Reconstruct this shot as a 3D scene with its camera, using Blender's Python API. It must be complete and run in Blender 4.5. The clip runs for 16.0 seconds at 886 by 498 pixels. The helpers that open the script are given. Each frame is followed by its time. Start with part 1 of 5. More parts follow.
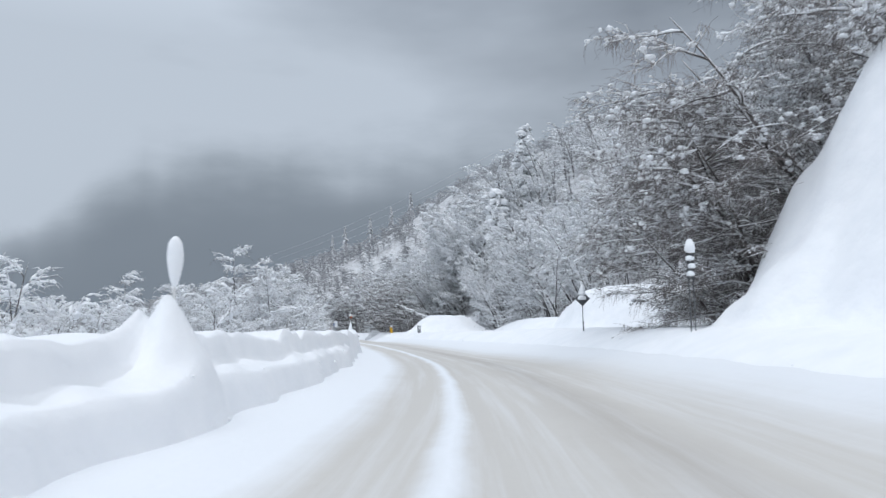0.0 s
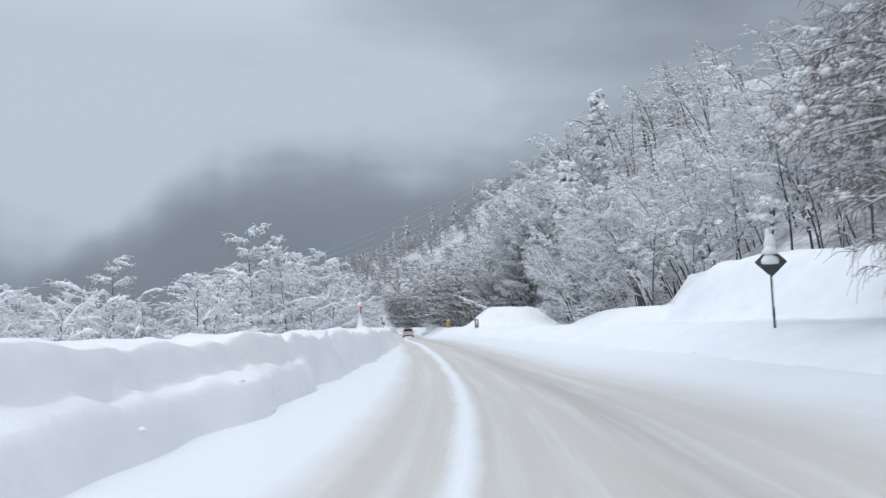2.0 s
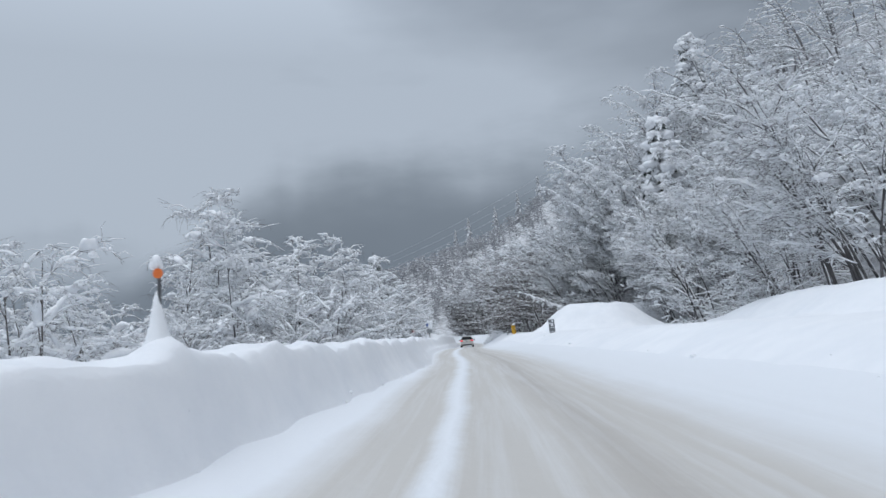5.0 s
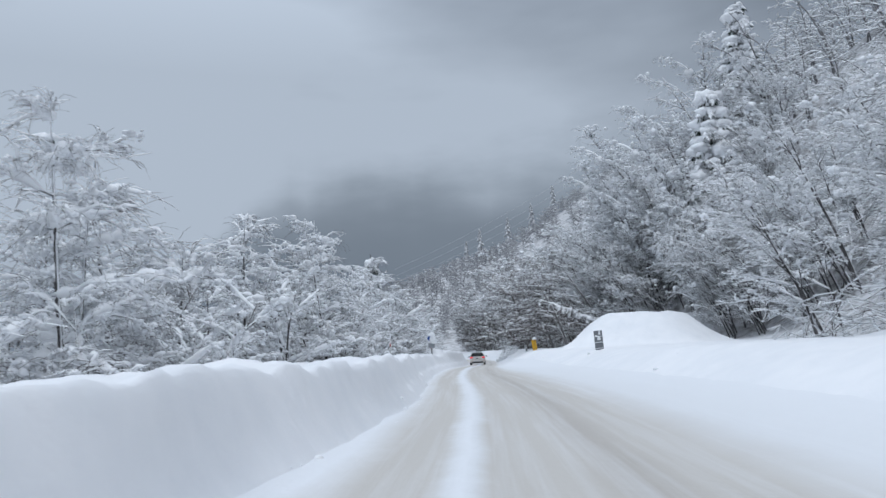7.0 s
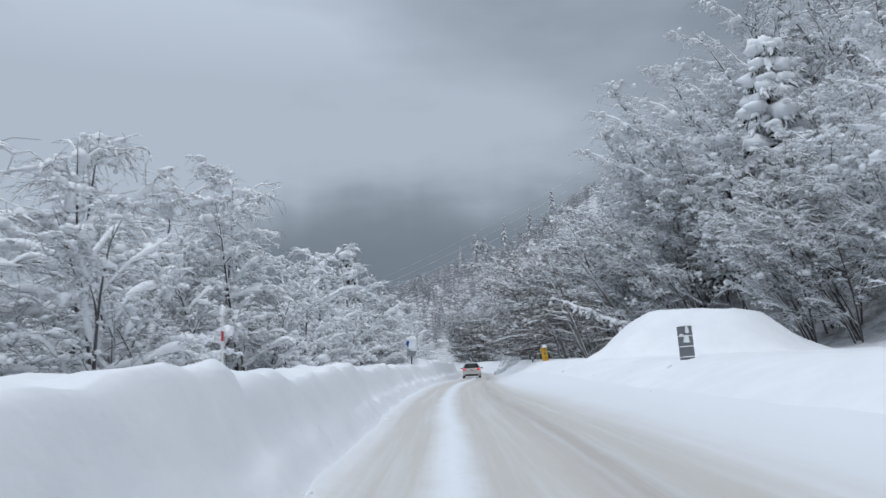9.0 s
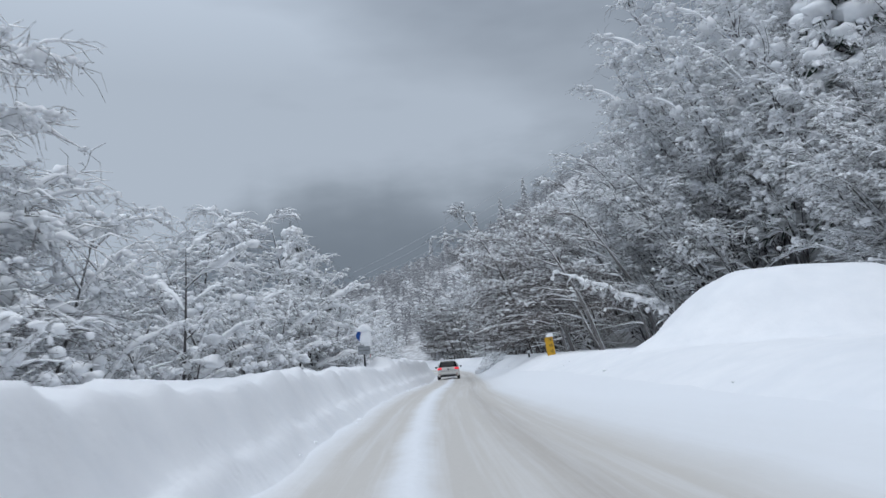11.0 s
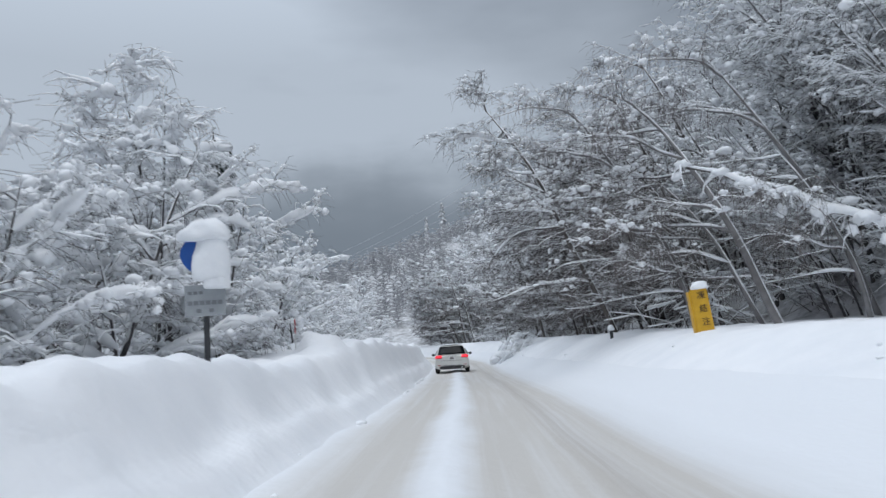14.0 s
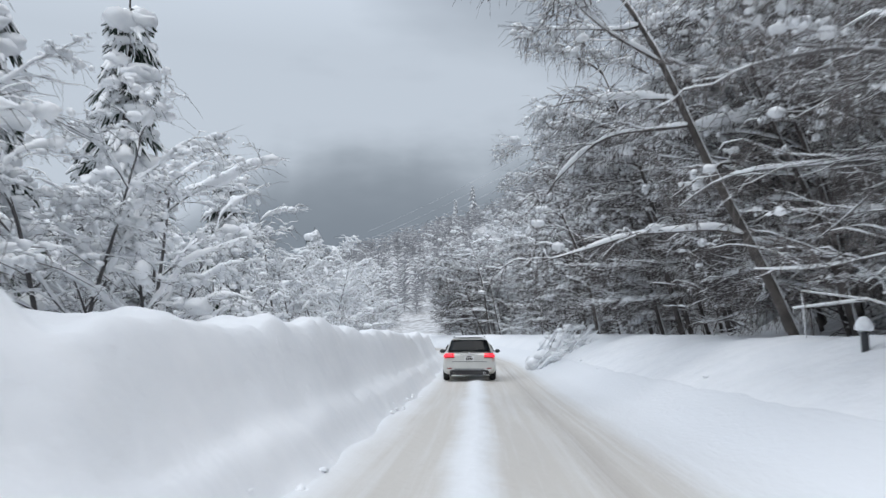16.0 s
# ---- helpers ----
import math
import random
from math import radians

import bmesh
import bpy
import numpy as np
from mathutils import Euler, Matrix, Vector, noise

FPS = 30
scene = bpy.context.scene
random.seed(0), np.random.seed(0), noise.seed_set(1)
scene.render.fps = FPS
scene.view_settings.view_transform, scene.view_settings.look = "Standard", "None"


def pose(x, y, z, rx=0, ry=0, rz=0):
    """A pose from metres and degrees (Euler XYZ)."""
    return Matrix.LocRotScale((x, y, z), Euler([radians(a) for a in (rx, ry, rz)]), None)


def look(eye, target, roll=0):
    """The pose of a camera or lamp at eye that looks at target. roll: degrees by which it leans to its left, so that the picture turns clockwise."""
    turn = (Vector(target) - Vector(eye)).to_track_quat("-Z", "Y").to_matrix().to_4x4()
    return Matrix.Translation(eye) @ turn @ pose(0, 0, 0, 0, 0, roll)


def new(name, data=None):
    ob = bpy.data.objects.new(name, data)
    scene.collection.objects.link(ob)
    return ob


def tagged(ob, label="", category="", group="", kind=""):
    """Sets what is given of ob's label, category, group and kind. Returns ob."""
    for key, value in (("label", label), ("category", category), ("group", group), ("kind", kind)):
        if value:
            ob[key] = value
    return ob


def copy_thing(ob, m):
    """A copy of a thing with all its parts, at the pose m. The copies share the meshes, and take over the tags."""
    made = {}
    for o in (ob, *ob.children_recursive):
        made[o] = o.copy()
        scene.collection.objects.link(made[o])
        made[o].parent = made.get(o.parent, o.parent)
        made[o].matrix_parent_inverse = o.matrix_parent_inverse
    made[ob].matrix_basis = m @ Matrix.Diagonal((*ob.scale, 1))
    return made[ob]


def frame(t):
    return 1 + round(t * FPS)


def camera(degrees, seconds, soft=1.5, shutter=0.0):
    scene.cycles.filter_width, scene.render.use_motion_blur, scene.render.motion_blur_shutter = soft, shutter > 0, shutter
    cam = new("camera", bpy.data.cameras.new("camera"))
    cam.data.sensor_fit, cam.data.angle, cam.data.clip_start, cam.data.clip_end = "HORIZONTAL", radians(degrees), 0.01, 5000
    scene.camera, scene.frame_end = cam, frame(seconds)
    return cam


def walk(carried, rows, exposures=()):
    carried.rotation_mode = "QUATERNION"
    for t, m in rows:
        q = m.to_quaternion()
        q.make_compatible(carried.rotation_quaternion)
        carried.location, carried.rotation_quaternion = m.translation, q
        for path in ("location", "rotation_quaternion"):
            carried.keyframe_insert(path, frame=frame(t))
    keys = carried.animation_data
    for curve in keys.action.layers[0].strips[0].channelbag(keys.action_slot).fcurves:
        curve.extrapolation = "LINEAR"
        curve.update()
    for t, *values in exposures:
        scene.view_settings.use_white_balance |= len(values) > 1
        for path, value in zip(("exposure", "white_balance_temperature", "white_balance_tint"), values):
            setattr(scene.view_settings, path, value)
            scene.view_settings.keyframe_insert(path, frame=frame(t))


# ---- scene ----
cam = camera(60.0, 16.0, soft=1.4, shutter=0.25)
PATH = [
    (0, (3.247, 5.77, 1.179), (3.177, 7.757, 1.393), -1.1),
    (0.5, (3.379, 10.308, 1.28), (3.274, 12.293, 1.503), -2.4),
    (1, (3.391, 13.924, 1.264), (3.265, 15.907, 1.493), -2.3),
    (1.5, (3.273, 17.696, 1.294), (3.086, 19.675, 1.514), -1.7),
    (2, (3.122, 21.228, 1.298), (2.88, 23.203, 1.499), -1.6),
    (2.5, (2.973, 24.768, 1.251), (2.678, 26.736, 1.443), -1.4),
    (3, (2.687, 28.714, 1.218), (2.344, 30.674, 1.421), -1.6),
    (3.5, (2.302, 32.393, 1.229), (1.94, 34.349, 1.436), -2.1),
    (4, (1.936, 36.148, 1.228), (1.555, 38.101, 1.427), -2.8),
    (6.5, (-0.914, 53.683, 1.213), (-1.347, 55.616, 1.488), -3.6),
    (7, (-1.672, 57.478, 1.286), (-2.108, 59.411, 1.554), -3.0),
    (7.5, (-2.374, 61.393, 1.253), (-2.814, 63.323, 1.534), -2.2),
    (8, (-3.064, 64.942, 1.238), (-3.5, 66.871, 1.533), -1.9),
    (8.5, (-3.801, 68.768, 1.24), (-4.231, 70.697, 1.545), -2.0),
    (9, (-4.49, 72.365, 1.219), (-4.911, 74.297, 1.514), -2.4),
    (9.5, (-5.126, 75.925, 1.188), (-5.538, 77.862, 1.467), -2.8),
    (12, (-9.32, 94.392, 1.349), (-9.62, 96.349, 1.634), -4.2),
    (12.5, (-10.12, 98.167, 1.369), (-10.43, 100.123, 1.645), -3.3),
    (13, (-10.741, 101.77, 1.293), (-11.085, 103.721, 1.564), -3.0),
    (13.5, (-11.44, 105.638, 1.222), (-11.794, 107.589, 1.48), -3.7),
    (14, (-12.058, 109.048, 1.166), (-12.394, 111.004, 1.414), -3.7),
    (14.5, (-12.759, 113.003, 1.215), (-13.083, 114.962, 1.453), -2.2),
    (15, (-13.359, 116.831, 1.353), (-13.684, 118.791, 1.584), -2.7),
    (15.5, (-13.904, 119.971, 1.152), (-14.237, 121.929, 1.392), -1.4),
    (16, (-14.363, 123.814, 1.257), (-14.774, 125.759, 1.479), -0.2),
]
EXPOSURE = [(0.0, 0.07, 6600, 10), (1.5, 0.12, 6560, 10), (2.5, -0.04, 6550, 10), (3.5, -0.12, 6510, 10), (5.0, -0.15, 6460, 10), (7.0, -0.14, 6360, 10), (9.5, -0.17, 6430, 10), (12.5, -0.20, 6440, 10), (14.0, -0.09, 6520, 10), (16.0, 0.13, 6700, 10)]
walk(cam, [(t, look(eye, target, roll)) for t, eye, target, roll in PATH], EXPOSURE)

# ---- world, sky and light ----
world = bpy.data.worlds.new("overcast_sky")
scene.world = world
world.use_nodes = True
wn, wl = world.node_tree.nodes, world.node_tree.links
wn.clear()
w_out = wn.new("ShaderNodeOutputWorld")
w_bg = wn.new("ShaderNodeBackground")
w_sky = wn.new("ShaderNodeTexSky")
w_sky.sky_type = "NISHITA"
w_sky.sun_disc = False
w_sky.sun_elevation = radians(62)
w_sky.sun_rotation = radians(130)
w_sky.air_density = 1.6
w_sky.dust_density = 6.0
w_grey = wn.new("ShaderNodeHueSaturation")
w_grey.inputs["Saturation"].default_value = 0.25
w_co = wn.new("ShaderNodeTexCoord")
w_map = wn.new("ShaderNodeMapping")
w_map.inputs["Scale"].default_value = (1.1, 1.1, 3.2)
w_noise = wn.new("ShaderNodeTexNoise")
w_noise.inputs["Scale"].default_value = 1.5
w_noise.inputs["Detail"].default_value = 5.0
w_noise.inputs["Roughness"].default_value = 0.48
w_ramp = wn.new("ShaderNodeValToRGB")
w_ramp.color_ramp.elements[0].position, w_ramp.color_ramp.elements[0].color = 0.30, (2.0, 2.45, 3.1, 1)
w_ramp.color_ramp.elements[1].position, w_ramp.color_ramp.elements[1].color = 0.74, (6.0, 6.95, 8.2, 1)
w_sep = wn.new("ShaderNodeSeparateXYZ")
w_side = wn.new("ShaderNodeMapRange")          # the cloud thins towards the valley side
w_side.inputs["From Min"].default_value, w_side.inputs["From Max"].default_value = -0.55, 0.35
w_side.inputs["To Min"].default_value, w_side.inputs["To Max"].default_value = 0.34, -0.13
w_add = wn.new("ShaderNodeMath")
w_mix = wn.new("ShaderNodeMix")
w_mix.data_type = "RGBA"
w_mix.inputs[0].default_value = 0.86
wl.new(w_co.outputs["Generated"], w_map.inputs["Vector"])
wl.new(w_map.outputs["Vector"], w_noise.inputs["Vector"])
wl.new(w_co.outputs["Generated"], w_sep.inputs["Vector"])
wl.new(w_sep.outputs["X"], w_side.inputs["Value"])
wl.new(w_noise.outputs[0], w_add.inputs[0])
wl.new(w_side.outputs[0], w_add.inputs[1])
w_deck = wn.new("ShaderNodeMapRange")          # a denser deck of cloud above the pale gap
w_deck.inputs["From Min"].default_value, w_deck.inputs["From Max"].default_value = 0.27, 0.46
w_deck.inputs["To Min"].default_value, w_deck.inputs["To Max"].default_value = 0.02, -0.12
w_sum = wn.new("ShaderNodeMath")
wl.new(w_sep.outputs["Z"], w_deck.inputs["Value"])
wl.new(w_add.outputs[0], w_sum.inputs[0])
wl.new(w_deck.outputs[0], w_sum.inputs[1])
wl.new(w_sum.outputs[0], w_ramp.inputs["Fac"])
wl.new(w_sky.outputs["Color"], w_grey.inputs["Color"])
wl.new(w_grey.outputs["Color"], w_mix.inputs[6])
wl.new(w_ramp.outputs["Color"], w_mix.inputs[7])
w_zen = wn.new("ShaderNodeMapRange")           # an overcast sky is brightest overhead
w_zen.inputs["From Min"].default_value, w_zen.inputs["From Max"].default_value = 0.35, 1.0
w_zen.inputs["To Min"].default_value, w_zen.inputs["To Max"].default_value = 0.085, 0.20
wl.new(w_sep.outputs["Z"], w_zen.inputs["Value"])
wl.new(w_mix.outputs[2], w_bg.inputs["Color"])
wl.new(w_zen.outputs[0], w_bg.inputs["Strength"])
wl.new(w_bg.outputs[0], w_out.inputs["Surface"])

sun_data = bpy.data.lights.new("veiled_sun", "SUN")
sun_data.energy, sun_data.angle, sun_data.color = 1.15, radians(60), (0.94, 0.97, 1.0)
veiled_sun = new("veiled_sun", sun_data)
veiled_sun.matrix_world = look((-12, 26, 95), (0, 50, 0))


# ---- materials ----
def material(name):
    m = bpy.data.materials.new(name)
    m.use_nodes = True
    n = m.node_tree.nodes
    return m, n, m.node_tree.links, n["Principled BSDF"]


def grainy(name, dark, light, scale, roughness, bump=0.0, bump_scale=40.0, metallic=0.0, contrast=(0.35, 0.65), coarse=None):
    """Two-scale noise between two colours, with fine relief."""
    m, n, l, b = material(name)
    co = n.new("ShaderNodeTexCoord")
    a = n.new("ShaderNodeTexNoise")
    a.inputs["Scale"].default_value, a.inputs["Detail"].default_value = scale, 8.0
    c = n.new("ShaderNodeTexNoise")
    c.inputs["Scale"].default_value, c.inputs["Detail"].default_value = coarse or scale / 7.0, 3.0
    mixed = n.new("ShaderNodeMath")
    mixed.operation = "ADD"
    half = n.new("ShaderNodeMath")
    half.operation = "MULTIPLY"
    half.inputs[1].default_value = 0.5
    r = n.new("ShaderNodeValToRGB")
    r.color_ramp.elements[0].position, r.color_ramp.elements[0].color = contrast[0], (*dark, 1)
    r.color_ramp.elements[1].position, r.color_ramp.elements[1].color = contrast[1], (*light, 1)
    for t in (a, c):
        l.new(co.outputs["Object"], t.inputs["Vector"])
    l.new(a.outputs[0], mixed.inputs[0])
    l.new(c.outputs[0], mixed.inputs[1])
    l.new(mixed.outputs[0], half.inputs[0])
    l.new(half.outputs[0], r.inputs["Fac"])
    l.new(r.outputs["Color"], b.inputs["Base Color"])
    b.inputs["Roughness"].default_value = roughness
    b.inputs["Metallic"].default_value = metallic
    if bump:
        f = n.new("ShaderNodeTexNoise")
        f.inputs["Scale"].default_value, f.inputs["Detail"].default_value = bump_scale, 6.0
        l.new(co.outputs["Object"], f.inputs["Vector"])
        k = n.new("ShaderNodeBump")
        k.inputs["Strength"].default_value, k.inputs["Distance"].default_value = bump, 0.05
        l.new(f.outputs[0], k.inputs["Height"])
        l.new(k.outputs["Normal"], b.inputs["Normal"])
    return m


def plain(name, colour, roughness, metallic=0.0, emission=0.0, coat=0.0):
    m, n, l, b = material(name)
    b.inputs["Base Color"].default_value = (*colour, 1)
    b.inputs["Roughness"].default_value = roughness
    b.inputs["Metallic"].default_value = metallic
    b.inputs["Coat Weight"].default_value = coat
    if emission:
        b.inputs["Emission Color"].default_value = (*colour, 1)
        b.inputs["Emission Strength"].default_value = emission
    return m


def snow_ground():
    """Fresh snow, and on the wooded slopes low scrub that shows dark through it."""
    m = grainy("snow_and_scrub", (0.80, 0.82, 0.85), (0.88, 0.89, 0.91), 1.4, 0.65, 0.25, 9.0)
    n, l = m.node_tree.nodes, m.node_tree.links
    b = n["Principled BSDF"]
    base = b.inputs["Base Color"].links[0].from_socket
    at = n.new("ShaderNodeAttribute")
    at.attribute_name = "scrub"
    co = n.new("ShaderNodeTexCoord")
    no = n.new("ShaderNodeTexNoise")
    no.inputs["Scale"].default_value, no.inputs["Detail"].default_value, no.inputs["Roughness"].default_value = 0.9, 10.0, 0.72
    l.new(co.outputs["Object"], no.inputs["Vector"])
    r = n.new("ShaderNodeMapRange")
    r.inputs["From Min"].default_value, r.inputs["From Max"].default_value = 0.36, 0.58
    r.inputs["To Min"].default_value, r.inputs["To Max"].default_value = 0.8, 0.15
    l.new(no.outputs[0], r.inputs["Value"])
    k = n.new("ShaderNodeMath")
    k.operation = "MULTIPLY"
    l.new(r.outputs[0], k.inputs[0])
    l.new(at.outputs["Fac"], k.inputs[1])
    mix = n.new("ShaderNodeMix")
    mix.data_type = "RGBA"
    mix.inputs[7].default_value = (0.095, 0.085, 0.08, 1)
    swell = n.new("ShaderNodeTexNoise")
    swell.inputs["Scale"].default_value, swell.inputs["Detail"].default_value = 1.7, 4.0
    l.new(co.outputs["Object"], swell.inputs["Vector"])
    hump = n.new("ShaderNodeBump")
    hump.inputs["Strength"].default_value, hump.inputs["Distance"].default_value = 0.5, 0.12
    l.new(swell.outputs[0], hump.inputs["Height"])
    l.new(hump.outputs["Normal"], b.inputs["Normal"].links[0].from_node.inputs["Normal"])
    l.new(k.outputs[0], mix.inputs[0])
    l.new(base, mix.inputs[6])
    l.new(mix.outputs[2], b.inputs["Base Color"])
    return m


SNOW = snow_ground()
LOAD = grainy("snow_on_branches", (0.82, 0.84, 0.87), (0.90, 0.91, 0.92), 6.0, 0.7, 0.2, 14.0)
BARK = grainy("wet_bark", (0.035, 0.03, 0.028), (0.13, 0.115, 0.105), 5.0, 0.85, 0.6, 25.0)
PLASTERED = grainy("snow_plastered_bark", (0.10, 0.095, 0.094), (0.30, 0.29, 0.29), 2.2, 0.9, 0.4, 18.0)
TWIG = grainy("bare_twigs", (0.055, 0.047, 0.045), (0.165, 0.145, 0.14), 3.0, 0.9)
# upper woods: distance haze put into a paler, greyer bark colour
HAZED_BARK = grainy("hazed_bark", (0.115, 0.112, 0.115), (0.25, 0.245, 0.25), 0.8, 0.9)
HAZE = grainy("dull_twigs", (0.11, 0.098, 0.094), (0.25, 0.228, 0.222), 2.0, 0.9)
# far ridge: mist painted in by lifting the wood almost to pale grey
HAZED_WOODS = grainy("hazed_far_woods", (0.34, 0.345, 0.36), (0.46, 0.465, 0.48), 0.5, 0.9)
DUSKY = grainy("dusky_bark", (0.048, 0.045, 0.045), (0.14, 0.134, 0.136), 1.6, 0.9)
NEEDLE = grainy("dark_needles", (0.015, 0.03, 0.022), (0.045, 0.07, 0.05), 3.0, 0.8)
STEEL = grainy("galvanised_steel", (0.22, 0.23, 0.24), (0.34, 0.35, 0.36), 12.0, 0.5, metallic=0.8)
DARK = plain("dark_metal", (0.03, 0.032, 0.036), 0.5)


def road_material():
    """Packed snow: two tan wheel tracks a lane, a white ridge between, dirt drawn out along the lane."""
    m, n, l, b = material("packed_snow_road")
    uv = n.new("ShaderNodeUVMap")
    uv.uv_map = "lane"
    sep = n.new("ShaderNodeSeparateXYZ")
    l.new(uv.outputs["UV"], sep.inputs["Vector"])
    wob = n.new("ShaderNodeTexNoise")
    wob.inputs["Scale"].default_value, wob.inputs["Detail"].default_value = 0.35, 3.0
    l.new(uv.outputs["UV"], wob.inputs["Vector"])
    sh = n.new("ShaderNodeMath")
    sh.operation = "MULTIPLY_ADD"
    sh.inputs[1].default_value, sh.inputs[2].default_value = 0.3, -0.15
    l.new(wob.outputs[0], sh.inputs[0])
    frag = n.new("ShaderNodeTexNoise")
    frag.inputs["Scale"].default_value, frag.inputs["Detail"].default_value = 2.2, 6.0
    l.new(uv.outputs["UV"], frag.inputs["Vector"])
    fs = n.new("ShaderNodeMath")
    fs.operation = "MULTIPLY_ADD"
    fs.inputs[1].default_value, fs.inputs[2].default_value = 0.13, -0.065
    l.new(frag.outputs[0], fs.inputs[0])
    rough_u = n.new("ShaderNodeMath")
    l.new(sep.outputs["X"], rough_u.inputs[0])
    l.new(fs.outputs[0], rough_u.inputs[1])
    u = n.new("ShaderNodeMath")
    l.new(rough_u.outputs[0], u.inputs[0])
    l.new(sh.outputs[0], u.inputs[1])
    span = n.new("ShaderNodeMapRange")
    span.inputs["From Min"].default_value, span.inputs["From Max"].default_value = -4.0, 8.0
    l.new(u.outputs[0], span.inputs["Value"])
    ramp = n.new("ShaderNodeValToRGB")
    e = ramp.color_ramp
    white, strip, tan, brown = (0.80, 0.82, 0.85, 1), (0.74, 0.755, 0.775, 1), (0.56, 0.535, 0.50, 1), (0.46, 0.43, 0.395, 1)
    stops = [(-4.0, white), (-1.95, white), (-1.3, tan), (-0.66, tan), (-0.43, strip), (-0.26, white), (-0.12, strip), (0.10, tan), (0.9, tan),
             (1.45, brown), (1.9, tan), (2.4, tan), (3.3, strip), (4.6, white), (8.0, white)]
    e.elements[0].position, e.elements[0].color = 0.0, white
    e.elements[1].position, e.elements[1].color = 1.0, white
    for at, colour in stops[1:-1]:
        k = e.elements.new((at + 4) / 12)
        k.color = colour
    l.new(span.outputs[0], ramp.inputs["Fac"])
    st = n.new("ShaderNodeMapping")
    st.inputs["Scale"].default_value = (2.6, 0.05, 1)
    l.new(uv.outputs["UV"], st.inputs["Vector"])
    dirt = n.new("ShaderNodeTexNoise")
    dirt.inputs["Scale"].default_value, dirt.inputs["Detail"].default_value, dirt.inputs["Roughness"].default_value = 1.6, 7.0, 0.62
    l.new(st.outputs["Vector"], dirt.inputs["Vector"])
    dr = n.new("ShaderNodeMapRange")
    dr.inputs["From Min"].default_value, dr.inputs["From Max"].default_value = 0.46, 0.72
    dr.inputs["To Max"].default_value = 0.36
    l.new(dirt.outputs[0], dr.inputs["Value"])
    over = n.new("ShaderNodeMix")
    over.data_type = "RGBA"
    over.inputs[7].default_value = (0.80, 0.82, 0.85, 1)
    l.new(dr.outputs[0], over.inputs[0])
    l.new(ramp.outputs["Color"], over.inputs[6])
    l.new(over.outputs[2], b.inputs["Base Color"])
    b.inputs["Roughness"].default_value = 0.6
    fine = n.new("ShaderNodeTexNoise")
    fine.inputs["Scale"].default_value, fine.inputs["Detail"].default_value = 6.0, 8.0
    l.new(uv.outputs["UV"], fine.inputs["Vector"])
    k = n.new("ShaderNodeBump")
    k.inputs["Strength"].default_value, k.inputs["Distance"].default_value = 0.35, 0.04
    l.new(fine.outputs[0], k.inputs["Height"])
    l.new(k.outputs["Normal"], b.inputs["Normal"])
    return m


ROAD = road_material()

# ---- the lie of the land ----
LANE_Y = [-400, -60, -20, 6, 18, 28.7, 36.1, 53.7, 65, 76, 85, 94.4, 105.6, 116.8, 123.8, 135, 146, 165, 190, 215, 260, 4000]
LANE_X = [-2, 2.0, 2.6, 3.25, 3.3, 2.69, 1.94, -0.91, -3.06, -5.0, -6.92, -9.15, -11.35, -13.3, -14.2, -16.0, -17.8, -21.0, -27.0, -37, -62, -900]
FINE_Y = np.linspace(-80, 320, 1601)
_k = np.exp(-0.5 * (np.arange(-40, 41) / 14.0) ** 2)
FINE_X = np.convolve(np.pad(np.interp(FINE_Y, LANE_Y, LANE_X), 40, mode="edge"), _k / _k.sum(), "valid")


def lane(y):
    """The x of the driven line at y."""
    y = np.asarray(y, float)
    return np.where((y > -70) & (y < 300), np.interp(y, FINE_Y, FINE_X), np.interp(y, LANE_Y, LANE_X))


def wave(x, y, size, seed=0.0):
    """Smooth pseudo-random relief, about -1 to 1."""
    x, y = np.asarray(x, float) / size, np.asarray(y, float) / size
    return (np.sin(1.7 * x + 0.9 * y + 1.3 * seed) + np.sin(-1.1 * x + 1.9 * y + 2.1 + seed)
            + np.sin(2.9 * x + 2.3 * y + 4.2 * seed + 0.5) * 0.6 + np.sin(3.7 * x - 3.1 * y + seed * 0.7) * 0.45) / 3.05


def ease(a, b, v):
    s = np.clip((v - a) / (b - a), 0, 1)
    return s * s * (3 - 2 * s)


HEAPS = ((18.8, 26.0, 10.5, 8.5), (14.5, 55.0, 7.0, 12.0), (15.8, 73.5, 4.6, 7.5), (1.0, 114.5, 7.6, 6.0), (0.2, 127.0, 5.6, 5.0))


def mound(x, y, cx, cy, rx, ry, top, flat=0.35, turn=0.0):
    """A ploughed heap with a flattish top."""
    c, s = np.cos(turn), np.sin(turn)
    dx, dy = x - cx, y - cy
    r = np.hypot((c * dx + s * dy) / rx, (-s * dx + c * dy) / ry) * (1 + 0.10 * wave(x, y, 2.8, cx) + 0.03 * wave(x, y, 0.9, cy))
    return top * (1 - ease(flat, 1.0, r)) * (1 + 0.05 * wave(x, y, 1.6, cx + 2))


def dip(y):
    """The road sinks a little past the warning board."""
    return -0.38 * ease(116, 150, np.asarray(y, float))


